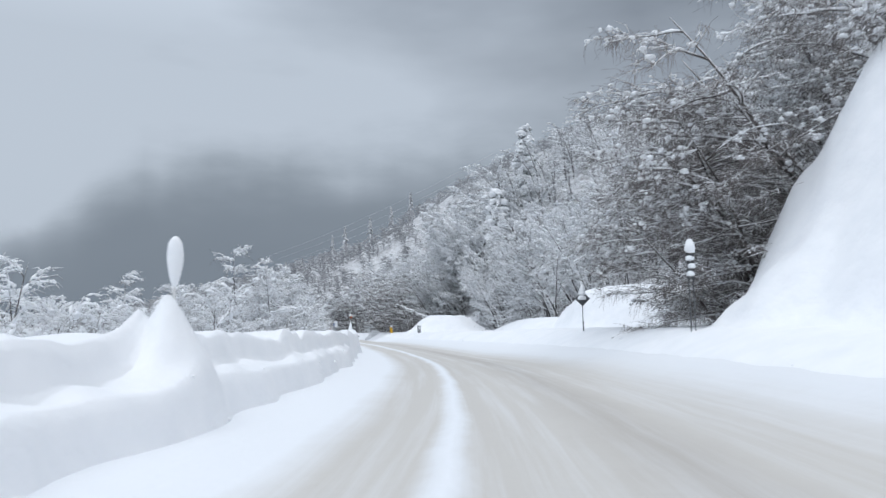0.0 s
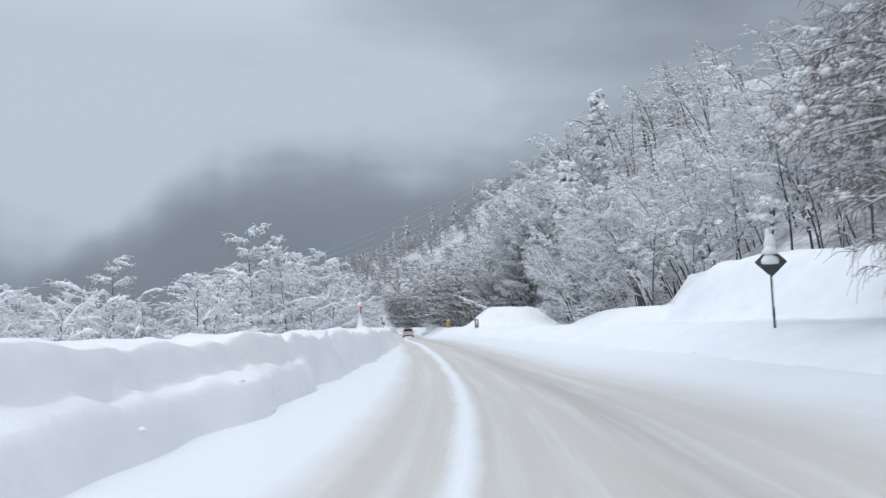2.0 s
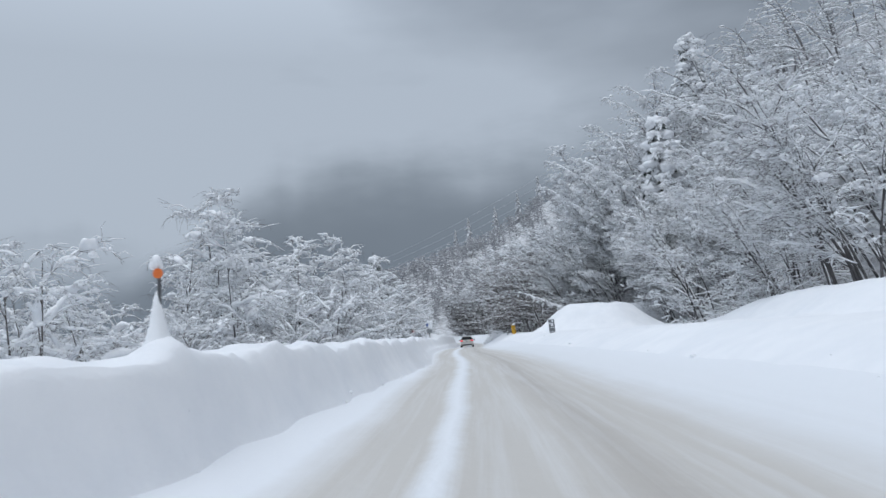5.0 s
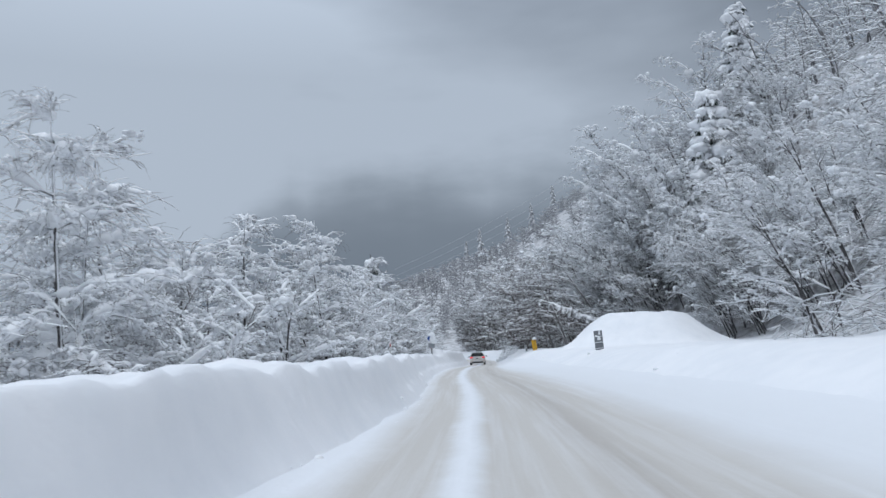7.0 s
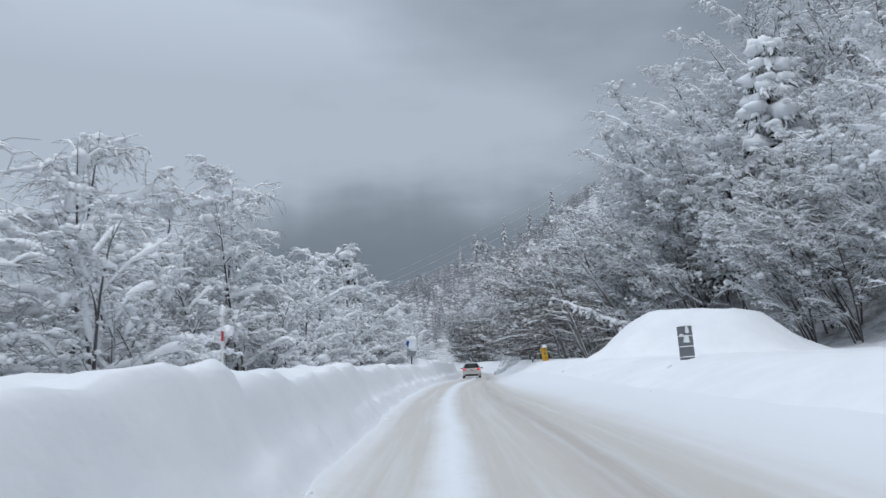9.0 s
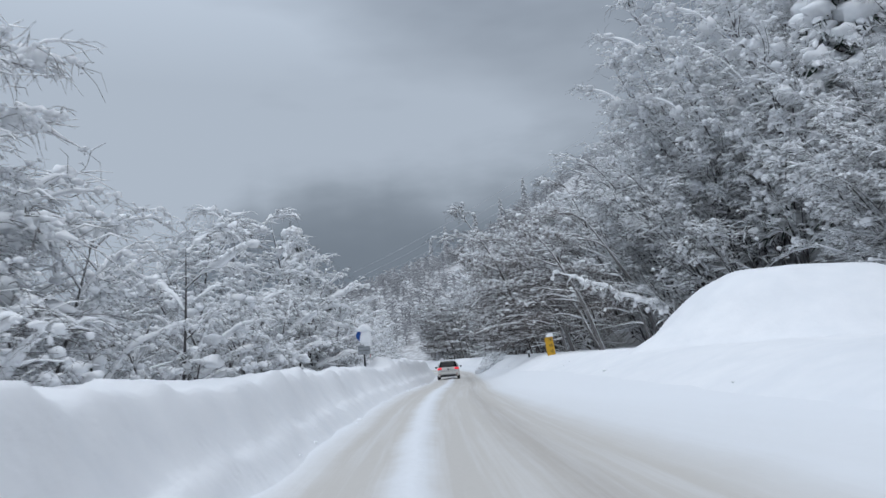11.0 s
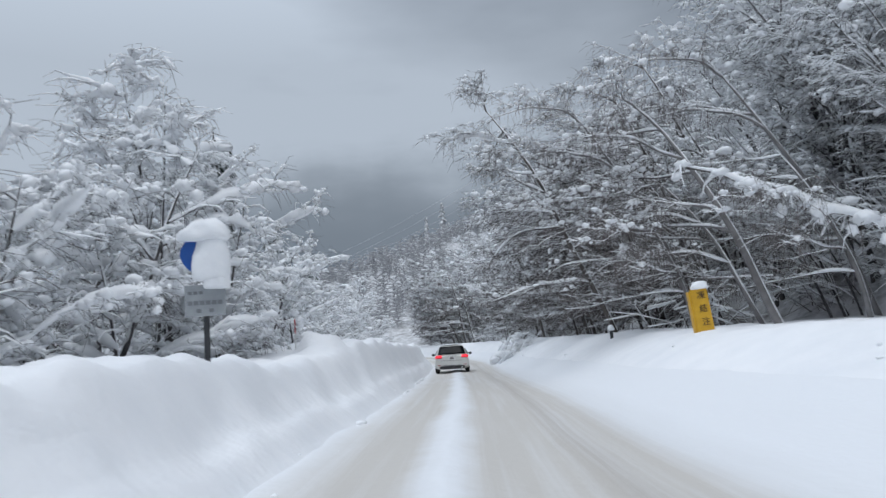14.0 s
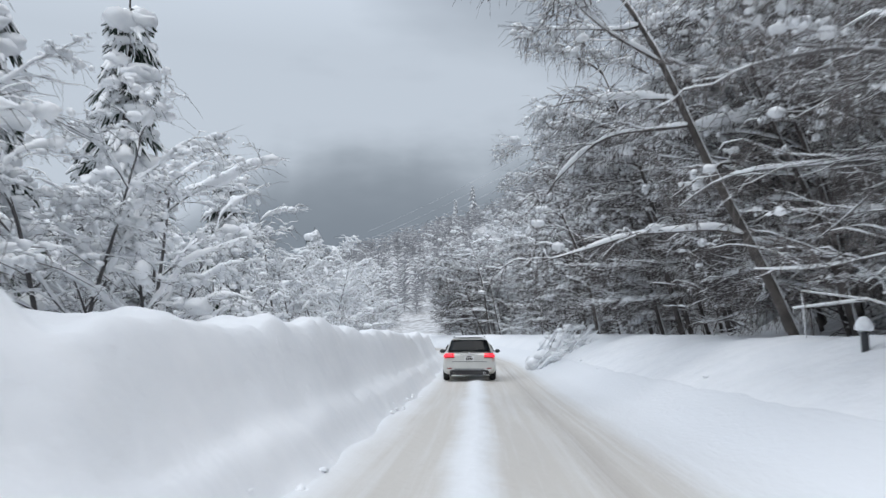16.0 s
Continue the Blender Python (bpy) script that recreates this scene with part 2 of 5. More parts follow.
def shoulder(y, u):
    """The right-hand edge: where its bank begins, how far across it, and its height."""
    rtoe = np.interp(y, [0, 25, 45, 90, 106, 117, 125, 150], [5.2, 5.0, 4.6, 4.2, 4.6, 4.6, 3.5, 3.1])
    rlip = np.interp(y, [0, 25, 45, 90, 106, 117, 125, 150], [7.4, 6.6, 6.4, 6.1, 6.9, 7.0, 5.3, 5.1])
    rhigh = np.interp(y, [0, 30, 40, 90, 126, 135, 150], [0.95, 1.15, 1.2, 1.08, 1.16, 1.42, 1.58])
    rt = (u - rtoe) / (rlip - rtoe)
    return rtoe, rt, rhigh * (0.55 * ease(-1.2, 1.15, rt) + 0.45 * ease(-0.45, 1.25, rt))


def ground(x, y):
    """Height of the snow surface."""
    x, y = np.asarray(x, float), np.asarray(y, float)
    u = x - lane(y)
    # left bank: two tiers at first, one steep bank later
    toe = np.interp(y, [0, 30, 40, 50, 62, 78, 100, 130], [-3.15, -3.35, -3.2, -2.75, -2.3, -1.7, -1.8, -1.75])
    lip = np.interp(y, [0, 18, 30, 40, 50, 62, 78, 100, 118, 130], [-4.3, -4.3, -4.1, -3.75, -3.2, -2.95, -2.55, -2.95, -3.1, -3.0])
    high = np.interp(y, [-20, 60, 100, 118, 123, 126.3, 128, 130, 135, 143, 165], [1.18, 1.2, 1.2, 1.16, 1.08, 1.16, 1.42, 1.56, 1.68, 1.72, 1.6])
    calm = 1 - 0.55 * ease(45, 70, y)
    toe = toe + 0.24 * calm * wave(x * 0, y, 1.3, 3)
    lip = lip + 0.30 * calm * wave(x * 0, y, 1.7, 5)
    t = (toe - u) / (toe - lip)
    tiers = 0.50 * ease(-0.02, 0.15, t) + 0.08 * ease(0.15, 0.7, t) + 0.42 * ease(0.74, 0.90, t)
    low = ease(48, 66, y)
    one = (1 - low) * ease(-0.08, 1.05, t) + low * (0.36 * ease(-0.12, 0.62, t) + 0.64 * ease(0.46, 1.03, t))
    two = 1 - ease(34, 48, y)
    left = high * (two * tiers + (1 - two) * one)
    left = left + 0.12 * wave(x, y, 1.1, 1) * ease(0.25, 1.0, t) + 0.08 * wave(x * 1.5, y, 0.55, 9) * ease(0.15, 0.6, t) + 0.065 * wave(x, y, 0.35, 2) * ease(0.1, 0.5, t) * ease(3.0, 1.6, t)
    left = left - 3.6 * ease(lip - 2.2, lip - 9, u) - 5 * ease(-14, -60, u) - 8 * ease(-60, -200, u)
    # right: wide shoulder, low bank, then the hillside
    rtoe, rt, right = shoulder(y, u)
    right = right + 0.07 * wave(x, y, 1.3, 7) * ease(0, 1, rt) + 0.03 * wave(x, y, 0.45, 8) * ease(0, 0.6, rt)
    steep = np.interp(y, [-50, 20, 60, 97, 125, 140, 190, 230, 300], [0.8, 0.8, 0.6, 0.66, 1.0, 1.1, 1.0, 0.8, 0.5])
    start = np.interp(y, [-50, 20, 60, 97, 118, 128, 136, 146, 160, 230, 300], [11, 11, 14, 18, 21, 18, 13, 8.5, 8.5, 12, 40])
    climb = np.maximum(u - start, 0)
    soft = climb * climb / (climb + 4.0) * steep
    crest = np.interp(y, [0, 60, 100, 150, 230], [30, 30, 36, 42, 60])
    hill = soft / (1 + (soft / crest) ** 4) ** 0.25 + 1.0 * wave(x, y, 9, 4) * ease(0, 15, climb)
    right = right + hill
    z = np.where(u < 0, left, right)
    # heaps
    heaps = mound(x, y, 18.9, 26.0, 10.6, 8.5, 11.0, 0.1)
    heaps = np.maximum(heaps, np.maximum(mound(x, y, 15.0, 54.5, 7.6, 12.0, 3.2, 0.52), mound(x, y, 10.6, 71.0, 6.5, 22.0, 1.75, 0.3, 0.19)))
    heaps = np.maximum(heaps, mound(x, y, 15.8, 73.5, 5.2, 8.0, 4.1, 0.45, 0.19))
    heaps = np.maximum(heaps, mound(x, y, -0.2, 114.5, 7.4, 7.0, 3.0, 0.30))
    heaps = np.maximum(heaps, mound(x, y, 3.0, 127.0, 8.0, 5.5, 3.2, 0.35))
    heaps = np.maximum(heaps, mound(x, y, -16.3, 158.8, 2.0, 3.4, 1.3, 0.1))
    z = np.where(u > 3.0, np.maximum(z, np.where(heaps > 0.02, heaps + 0.4, 0)), z)
    # lumps on the left lip and the cone of snow round each marker
    for cx, cy, r, h in ((-8.42, 79.6, 0.34, 0.24), (-0.5, 15.3, 0.95, 0.45), (-0.5, 15.3, 0.4, 0.65), (-3.87, 50.9, 0.5, 0.16)):
        z = z + h * np.exp(-((x - cx) ** 2 + (y - cy) ** 2) / r ** 2 * 2)
    z = z + 0.34 * (1 - ease(0.45, 1.0, np.hypot(x + 18.6, (y - 127.9) * 0.8) / 0.75))
    # carriageway lies just under the road sheet
    inside = ease(-0.25 - 0.2 * (1 - two), 0.1, u - toe)
    z = np.where(u < 0, z * (1 - inside) - 0.05 * inside, z - 0.06 * ease(0.5, -0.3, u - rtoe))
    z = z + dip(y)
    # far country: the valley closes with a wooded ridge
    height = np.interp(x, [-320, -190, -122, -51, -34, 0, 80, 200], [0, 4, 22, 43, 54, 76, 112, 135])
    ridge = height * ease(225, 410, y) + 0.05 * np.maximum(y - 410, 0)
    return np.where(y > 225, np.maximum(z, ridge), z)


def mesh_of(name, verts, faces, mat, smooth=True):
    me = bpy.data.meshes.new(name)
    me.from_pydata(verts if isinstance(verts, list) else verts.tolist(), [], faces if isinstance(faces, list) else faces.tolist())
    me.materials.append(mat)
    if smooth:
        me.polygons.foreach_set("use_smooth", np.ones(len(me.polygons), bool))
    me.update()
    return me


def sheet(name, us, ys, height, mat, uv=False):
    """A grid over lane offsets us and distances ys."""
    U, Y = np.meshgrid(us, ys)
    X = U + lane(Y)
    Z = height(X, Y, U)
    v = np.stack([X, Y, Z], -1).reshape(-1, 3)
    nu, ny = len(us), len(ys)
    i = (np.arange(ny - 1)[:, None] * nu + np.arange(nu - 1)[None, :]).ravel()
    f = np.stack([i, i + 1, i + nu + 1, i + nu], -1)
    me = mesh_of(name, v, f, mat)
    if uv:
        layer = me.uv_layers.new(name="lane")
        vi = np.empty(len(me.loops), np.int32)
        me.loops.foreach_get("vertex_index", vi)
        worn = np.interp(Y, [0, 30, 45, 95, 118, 150], [6.4, 6.0, 4.4, 4.2, 2.5, 2.4])   # how far the driven part reaches
        P = np.where(U > 0.9, 0.9 + (U - 0.9) * 3.2 / (worn - 0.9), U)
        slim = np.interp(Y, [0, 10, 20, 45, 60, 80], [0.2, 0.4, 0.9, 0.9, 0.3, 0.0])       # the middle ridge is narrower at first
        P = -0.27 + (P + 0.27) * (1 + slim * np.exp(-((P + 0.27) / 0.5) ** 2))
        flat = np.stack([P.ravel(), Y.ravel()], -1)[vi]
        layer.data.foreach_set("uv", flat.ravel().astype(np.float32))
    return new(name, me)


def spread(first, last, step, grow):
    out, at = [first], first
    while abs(at) < abs(last):
        at += step
        step *= grow
        out.append(at)
    return out


left_us = spread(-8.0, -2500, -0.5, 1.22)[::-1]
right_us = spread(12.0, 2500, 0.5, 1.2)
ground_us = np.array(left_us + list(np.arange(-7.8, -4.7, 0.2)) + list(np.arange(-4.7, -1.5, 0.06)) + list(np.arange(-1.5, 11.9, 0.25)) + right_us)
ground_ys = np.array(spread(-8.0, -900, -1.0, 1.35)[::-1] + list(np.arange(-7.6, 175, 0.3)) + spread(175.5, 4200, 0.8, 1.07))
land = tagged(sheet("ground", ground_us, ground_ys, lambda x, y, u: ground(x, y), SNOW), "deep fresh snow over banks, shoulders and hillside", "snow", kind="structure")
_co = np.empty(len(land.data.vertices) * 3, np.float32)
land.data.vertices.foreach_get("co", _co)
_co = _co.reshape(-1, 3).astype(float)
_u = _co[:, 0] - lane(_co[:, 1])
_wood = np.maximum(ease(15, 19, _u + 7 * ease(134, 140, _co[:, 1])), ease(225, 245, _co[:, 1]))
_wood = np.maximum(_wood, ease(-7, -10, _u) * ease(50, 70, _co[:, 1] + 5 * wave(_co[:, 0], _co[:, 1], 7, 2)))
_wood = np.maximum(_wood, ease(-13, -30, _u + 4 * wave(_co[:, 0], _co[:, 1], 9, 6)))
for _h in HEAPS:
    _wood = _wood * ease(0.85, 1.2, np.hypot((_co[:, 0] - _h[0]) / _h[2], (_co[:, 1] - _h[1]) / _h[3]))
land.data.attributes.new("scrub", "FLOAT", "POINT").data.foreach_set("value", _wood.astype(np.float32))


def carriageway(x, y, u):
    ruts = -0.025 * np.exp(-((u + 1.05) / 0.35) ** 2) - 0.03 * np.exp(-((u - 0.6) / 0.4) ** 2) + 0.035 * np.exp(-((u + 0.25) / 0.2) ** 2)
    ruts = ruts + 0.02 * np.exp(-((u - 1.5) / 0.25) ** 2) - 0.02 * np.exp(-((u - 2.4) / 0.4) ** 2)
    rtoe, rt, bank = shoulder(y, u)
    edge = 0.06 * ease(-1.5, -3.0, u) + bank - 0.10 * ease(0.1, 0.7, u - rtoe)
    return dip(y) + ruts + edge + 0.012 * wave(u * 3, y, 1.1, 2) + 0.008 * wave(u * 4, y, 0.37, 6)


tagged(sheet("road", np.arange(-4.4, 6.6, 0.12), np.array(spread(-8.0, -300, -1.0, 1.3)[::-1] + list(np.arange(-7.5, 175, 0.5)) + spread(175.5, 320, 1.0, 1.03)), carriageway, ROAD, uv=True),
       "two-lane road under packed snow with tan wheel tracks", "road", kind="structure")


# ---- snow-laden trees ----
class Bag:
    """Collects vertices and faces of one mesh."""

    def __init__(self):
        self.v, self.f, self.n = [], [], 0

    def add(self, verts, faces):
        self.v.append(verts)
        self.f.append(np.asarray(faces) + self.n)
        self.n += len(verts)

    def mesh(self, name, mat, smooth=True):
        me = bpy.data.meshes.new(name)
        v = np.concatenate(self.v).astype(np.float32)
        loops = np.concatenate([q.ravel() for q in self.f]).astype(np.int32)
        size = np.concatenate([np.full(len(q), q.shape[1]) for q in self.f])
        me.vertices.add(len(v))
        me.vertices.foreach_set("co", v.ravel())
        me.loops.add(len(loops))
        me.loops.foreach_set("vertex_index", loops)
        me.polygons.add(len(size))
        me.polygons.foreach_set("loop_start", (np.cumsum(size) - size).astype(np.int32))
        me.polygons.foreach_set("use_smooth", np.full(len(size), smooth))
        me.materials.append(mat)
        me.update(calc_edges=True)
        return me


def unit(v):
    return v / np.maximum(np.linalg.norm(v, axis=-1, keepdims=True), 1e-9)


def rings(n_rings, sides):
    i = np.arange(n_rings - 1)[:, None] * sides
    k = np.arange(sides)[None, :]
    j = (k + 1) % sides
    return np.stack([i + k, i + j, i + sides + j, i + sides + k], -1).reshape(-1, 4)


def tubes(bag, pts, radii, sides):
    """Many tubes at once: points of shape (count, rings, 3)."""
    count, n = pts.shape[:2]
    d = unit(np.gradient(pts, axis=1))
    ref = np.where(np.abs(d[..., 2:3]) > 0.9, np.array([1.0, 0, 0]), np.array([0, 0, 1.0]))
    a = unit(np.cross(d, ref))
    b = np.cross(d, a)
    ang = np.arange(sides) * 2 * math.pi / sides
    ring = np.cos(ang)[:, None] * a[:, :, None, :] + np.sin(ang)[:, None] * b[:, :, None, :]
    r = np.broadcast_to(np.asarray(radii, float), (count, n))[:, :, None, None]
    f = rings(n, sides)[None] + (np.arange(count) * n * sides)[:, None, None]
    bag.add((pts[:, :, None, :] + ring * r).reshape(-1, 3), f.reshape(-1, 4))


def tube(bag, pts, radii, sides):
    tubes(bag, pts[None], radii, sides)


PROFILES = {3: np.array([(-1, -0.15), (1, -0.15), (0, 1.0)]), 5: np.array([(-0.8, -0.3), (0.8, -0.3), (1, 0.35), (0, 1.0), (-1, 0.35)])}


def ridges(bag, pts, width, height, sides, least=0.12):
    """Bolsters of snow that lie along the tops of many branches."""
    count, n = pts.shape[:2]
    d = unit(np.gradient(pts, axis=1))
    side = unit(np.cross(d, np.array([0, 0, 1.0])) + 1e-6)
    up = unit(np.cross(side, d))
    up = np.where(up[..., 2:3] < 0, -up, up)
    p = PROFILES[sides]
    hold = np.clip(1.3 - 1.2 * np.abs(d[..., 2]), least, 1.0)      # snow slides off what hangs
    w, h = (np.asarray(width) * hold)[:, :, None, None], (np.asarray(height) * hold)[:, :, None, None]
    ring = p[:, 0:1] * side[:, :, None, :] * w + p[:, 1:2] * up[:, :, None, :] * h
    f = rings(n, sides)[None] + (np.arange(count) * n * sides)[:, None, None]
    bag.add((pts[:, :, None, :] + ring).reshape(-1, 3), f.reshape(-1, 4))


def ridge_of_snow(bag, pts, width, height, sides, least=0.12):
    ridges(bag, pts[None], width, height, sides, least)


def _ico(sub):
    bm = bmesh.new()
    bmesh.ops.create_icosphere(bm, subdivisions=sub, radius=1.0)
    v = np.array([q.co[:] for q in bm.verts])
    f = np.array([[q.index for q in p.verts] for p in bm.faces])
    bm.free()
    return v, f


ICO = {1: _ico(1), 2: _ico(2)}


def clump(bag, at, size, rng, sub=1, tall=1.0):
    v, f = ICO[sub]
    s = v * (1 + 0.4 * wave(v[:, 0] * 3 + at[0] * 7, v[:, 1] * 3 + v[:, 2] * 2 + at[1] * 5, 1.0, at[2])[:, None] + 0.25 * wave(v[:, 0] * 7 + at[1] * 3, v[:, 1] * 7 - v[:, 2] * 6 + at[0] * 5, 1.0, at[2] + 3)[:, None])
    s = s * np.array([1.0 + rng.random() * 0.5, 1.0 + rng.random() * 0.4, (0.62 + rng.random() * 0.25) * tall]) * size
    a = rng.random() * 6.28
    c, n = math.cos(a), math.sin(a)
    s = np.stack([c * s[:, 0] - n * s[:, 1], n * s[:, 0] + c * s[:, 1], s[:, 2]], -1)
    bag.add(s + at + np.array([0, 0, size * 0.3]), f)


def limbs_of(rng, start, azimuth, rise, length, droop, n):
    """Branches that leave at an angle and sag under their load."""
    count = len(start)
    t = np.linspace(0, 1, n)[None]
    el = np.asarray(rise)[:, None] - np.asarray(droop)[:, None] * t ** 1.3 + rng.normal(0, 0.17, (count, n))
    az = np.asarray(azimuth)[:, None] + np.cumsum(rng.normal(0, 0.19, (count, n)), axis=1)
    d = np.stack([np.cos(el) * np.cos(az), np.cos(el) * np.sin(az), np.sin(el)], -1) * (np.asarray(length) / (n - 1))[:, None, None]
    return np.cumsum(d, axis=1) - d[:, :1] + np.asarray(start)[:, None, :]


def limb(rng, start, azimuth, rise, length, droop, n):
    return limbs_of(rng, [start], [azimuth], [rise], [length], [droop], n)[0]


def broadleaf(seed, height, reach, stems=2, lean=0.25, primaries=12, secondaries=7, twigs=5, load=1.0, clumps=60, big=0.22, lite=False, droop=0.8, low=0.08, bare=0.35, limb_load=1.0, full=3, fine=None):
    """A bare broadleaf tree bent under snow: trunk with limbs, twigs, and the snow that lies on them."""
    rng = np.random.default_rng(seed)
    wood, spray, snow = Bag(), Bag(), Bag()
    roots, ways, spans = [], [], []
    n1, n2, s1 = (6, 3, 3) if lite else (10, 5, 5)
    for s in range(stems):
        az = math.pi + rng.normal(0, 0.8) if stems > 1 else math.pi
        tall = height * (1.0 if s == 0 else rng.uniform(0.55, 0.95))
        n = 9
        t = np.linspace(0, 1, n)
        tilt = lean * rng.uniform(0.6, 1.5)
        bend = tilt * (0.55 * t + 0.75 * t ** 3) * tall * 0.75
        p = np.stack([np.cos(az) * bend, np.sin(az) * bend, tall * t * (1 - 0.5 * tilt * t * t)], -1)
        p[1:, :2] += np.cumsum(rng.normal(0, 0.07, (n - 1, 2)), axis=0)
        p[0] = (rng.normal(0, 0.15), rng.normal(0, 0.15), -0.6)
        thick = 0.0068 * tall + 0.010
        tube(wood, p, thick * (1 - 0.85 * t) + 0.007, 6)
        if lean > 0.2:
            ridge_of_snow(snow, p[1:] + np.array([0, 0, 0.02]), (thick * (1 - 0.8 * t[1:]) * 0.8), thick * (1 - 0.7 * t[1:]) * 1.35, 3)
        for k in range(primaries):
            f = low + (1 - low) * (k + rng.random()) / primaries
            i = f * (n - 1)
            a, b = int(i), min(int(i) + 1, n - 1)
            at = p[a] + (p[b] - p[a]) * (i - a)
            paz = k * 2.4 + rng.normal(0, 0.5)
            length = reach * float(np.interp(f, [0, 0.3, 0.7, 1.0], [0.75, 1.0, 0.72, 0.22])) * rng.uniform(0.6, 1.25)
            br = limb(rng, at, paz, rng.uniform(0.15, 1.0), length, droop * rng.uniform(0.5, 1.5), n1)
            rt = np.linspace(1, 0.15, n1) * thick * 0.40
            tube(wood, br, rt + 0.004, 3 if lite else 5)
            taper = np.interp(np.linspace(0, 1, n1), [0, 0.15, 0.85, 1], [0.5, 1, 1, 0.15])
            wv = limb_load * 0.085 * (0.25 + 1.0 * rng.random(n1) ** 1.4) * taper
            ridge_of_snow(snow, br + np.array([0, 0, 0.01]), wv + rt * 0.6, wv * 1.25 + rt, s1)
            q = np.arange(secondaries)
            g = 0.15 + 0.85 * (q + rng.random(secondaries)) / secondaries
            roots.append(br[np.minimum((g * (n1 - 1) + 0.5).astype(int), n1 - 1)])
            ways.append(paz + np.where(q % 2, 0.9, -0.9) * rng.uniform(0.4, 1.3, secondaries))
            spans.append(length * 0.42 * (1.15 - 0.6 * g) * rng.uniform(0.6, 1.35, secondaries))
    roots, ways, spans = np.concatenate(roots), np.concatenate(ways), np.concatenate(spans)
    count = len(roots)
    b2 = limbs_of(rng, roots, ways, rng.uniform(-0.05, 0.75, count), spans, droop * rng.uniform(0.5, 1.4, count), n2)
    tubes(spray, b2, np.linspace(0.013, 0.006, n2), 3)
    w2 = load * (0.016 + 0.05 * rng.random((count, n2))) * np.interp(np.linspace(0, 1, n2), [0, 0.2, 0.75, 1], [0.5, 1, 1, 0.12])
    ridges(snow, b2 + np.array([0, 0, 0.008]), w2, w2 * 1.2, full)
    nodes = b2[np.arange(count), rng.integers(1, n2, count)]
    more = np.repeat(np.arange(count), twigs)
    at3 = b2[more, rng.integers(1, n2, len(more))] if n2 > 3 else b2[more, 0] + (b2[more, -1] - b2[more, 0]) * rng.random((len(more), 1))
    b3 = limbs_of(rng, at3, ways[more] + rng.normal(0, 0.9, len(more)), rng.uniform(-0.5, 0.8, len(more)), rng.uniform(0.25, 0.8, len(more)), np.full(len(more), droop * 0.8), 2)
    tubes(spray, b3, np.array([0.009, 0.005]), 3)
    held = rng.random(len(more)) > bare
    w3 = load * (0.02 + 0.03 * rng.random((int(held.sum()), 1))) * np.array([1.0, 0.3])
    ridges(snow, b3[held] + np.array([0, 0, 0.006]), w3, w3 * 1.15, 3)
    for k in rng.permutation(len(nodes))[:clumps]:
        clump(snow, nodes[k], load * big * rng.uniform(0.35, 1.1), rng)
    return wood.mesh("trunk", BARK), spray.mesh("spray", fine or TWIG, False), snow.mesh("snow_cover", LOAD)


def sweeps(rng, start, azimuth, rise, length, droop, n, wobble=0.12):
    """Limbs in one easy curve with slow wobble, rising first and bending down under their load."""
    count = len(start)
    t = np.linspace(0, 1, n)[None]
    a, b, c, d = rng.uniform(0, 6.28, (4, count, 1))
    el = np.asarray(rise)[:, None] - np.asarray(droop)[:, None] * t ** 1.4 + wobble * (np.sin(5 * t + a) + 0.6 * np.sin(13 * t + b))
    az = np.asarray(azimuth)[:, None] + 1.4 * wobble * (np.sin(4 * t + c) + 0.6 * np.sin(11 * t + d) - np.sin(c) - 0.6 * np.sin(d))
    s = np.stack([np.cos(el) * np.cos(az), np.cos(el) * np.sin(az), np.sin(el)], -1) * (np.asarray(length) / (n - 1))[:, None, None]
    return np.cumsum(s, axis=1) - s[:, :1] + np.asarray(start)[:, None, :]


def sweep(rng, start, azimuth, rise, length, droop, n, wobble=0.12):
    return sweeps(rng, [start], [azimuth], [rise], [length], [droop], n, wobble)[0]


def uneven(rng, n, knots, least=0.1):
    """Slowly varying load along a limb, with bare stretches."""
    k = np.clip(rng.normal(0.55, 0.42, knots), least, 1.25)
    return np.interp(np.linspace(0, 1, n), np.linspace(0, 1, knots), k)


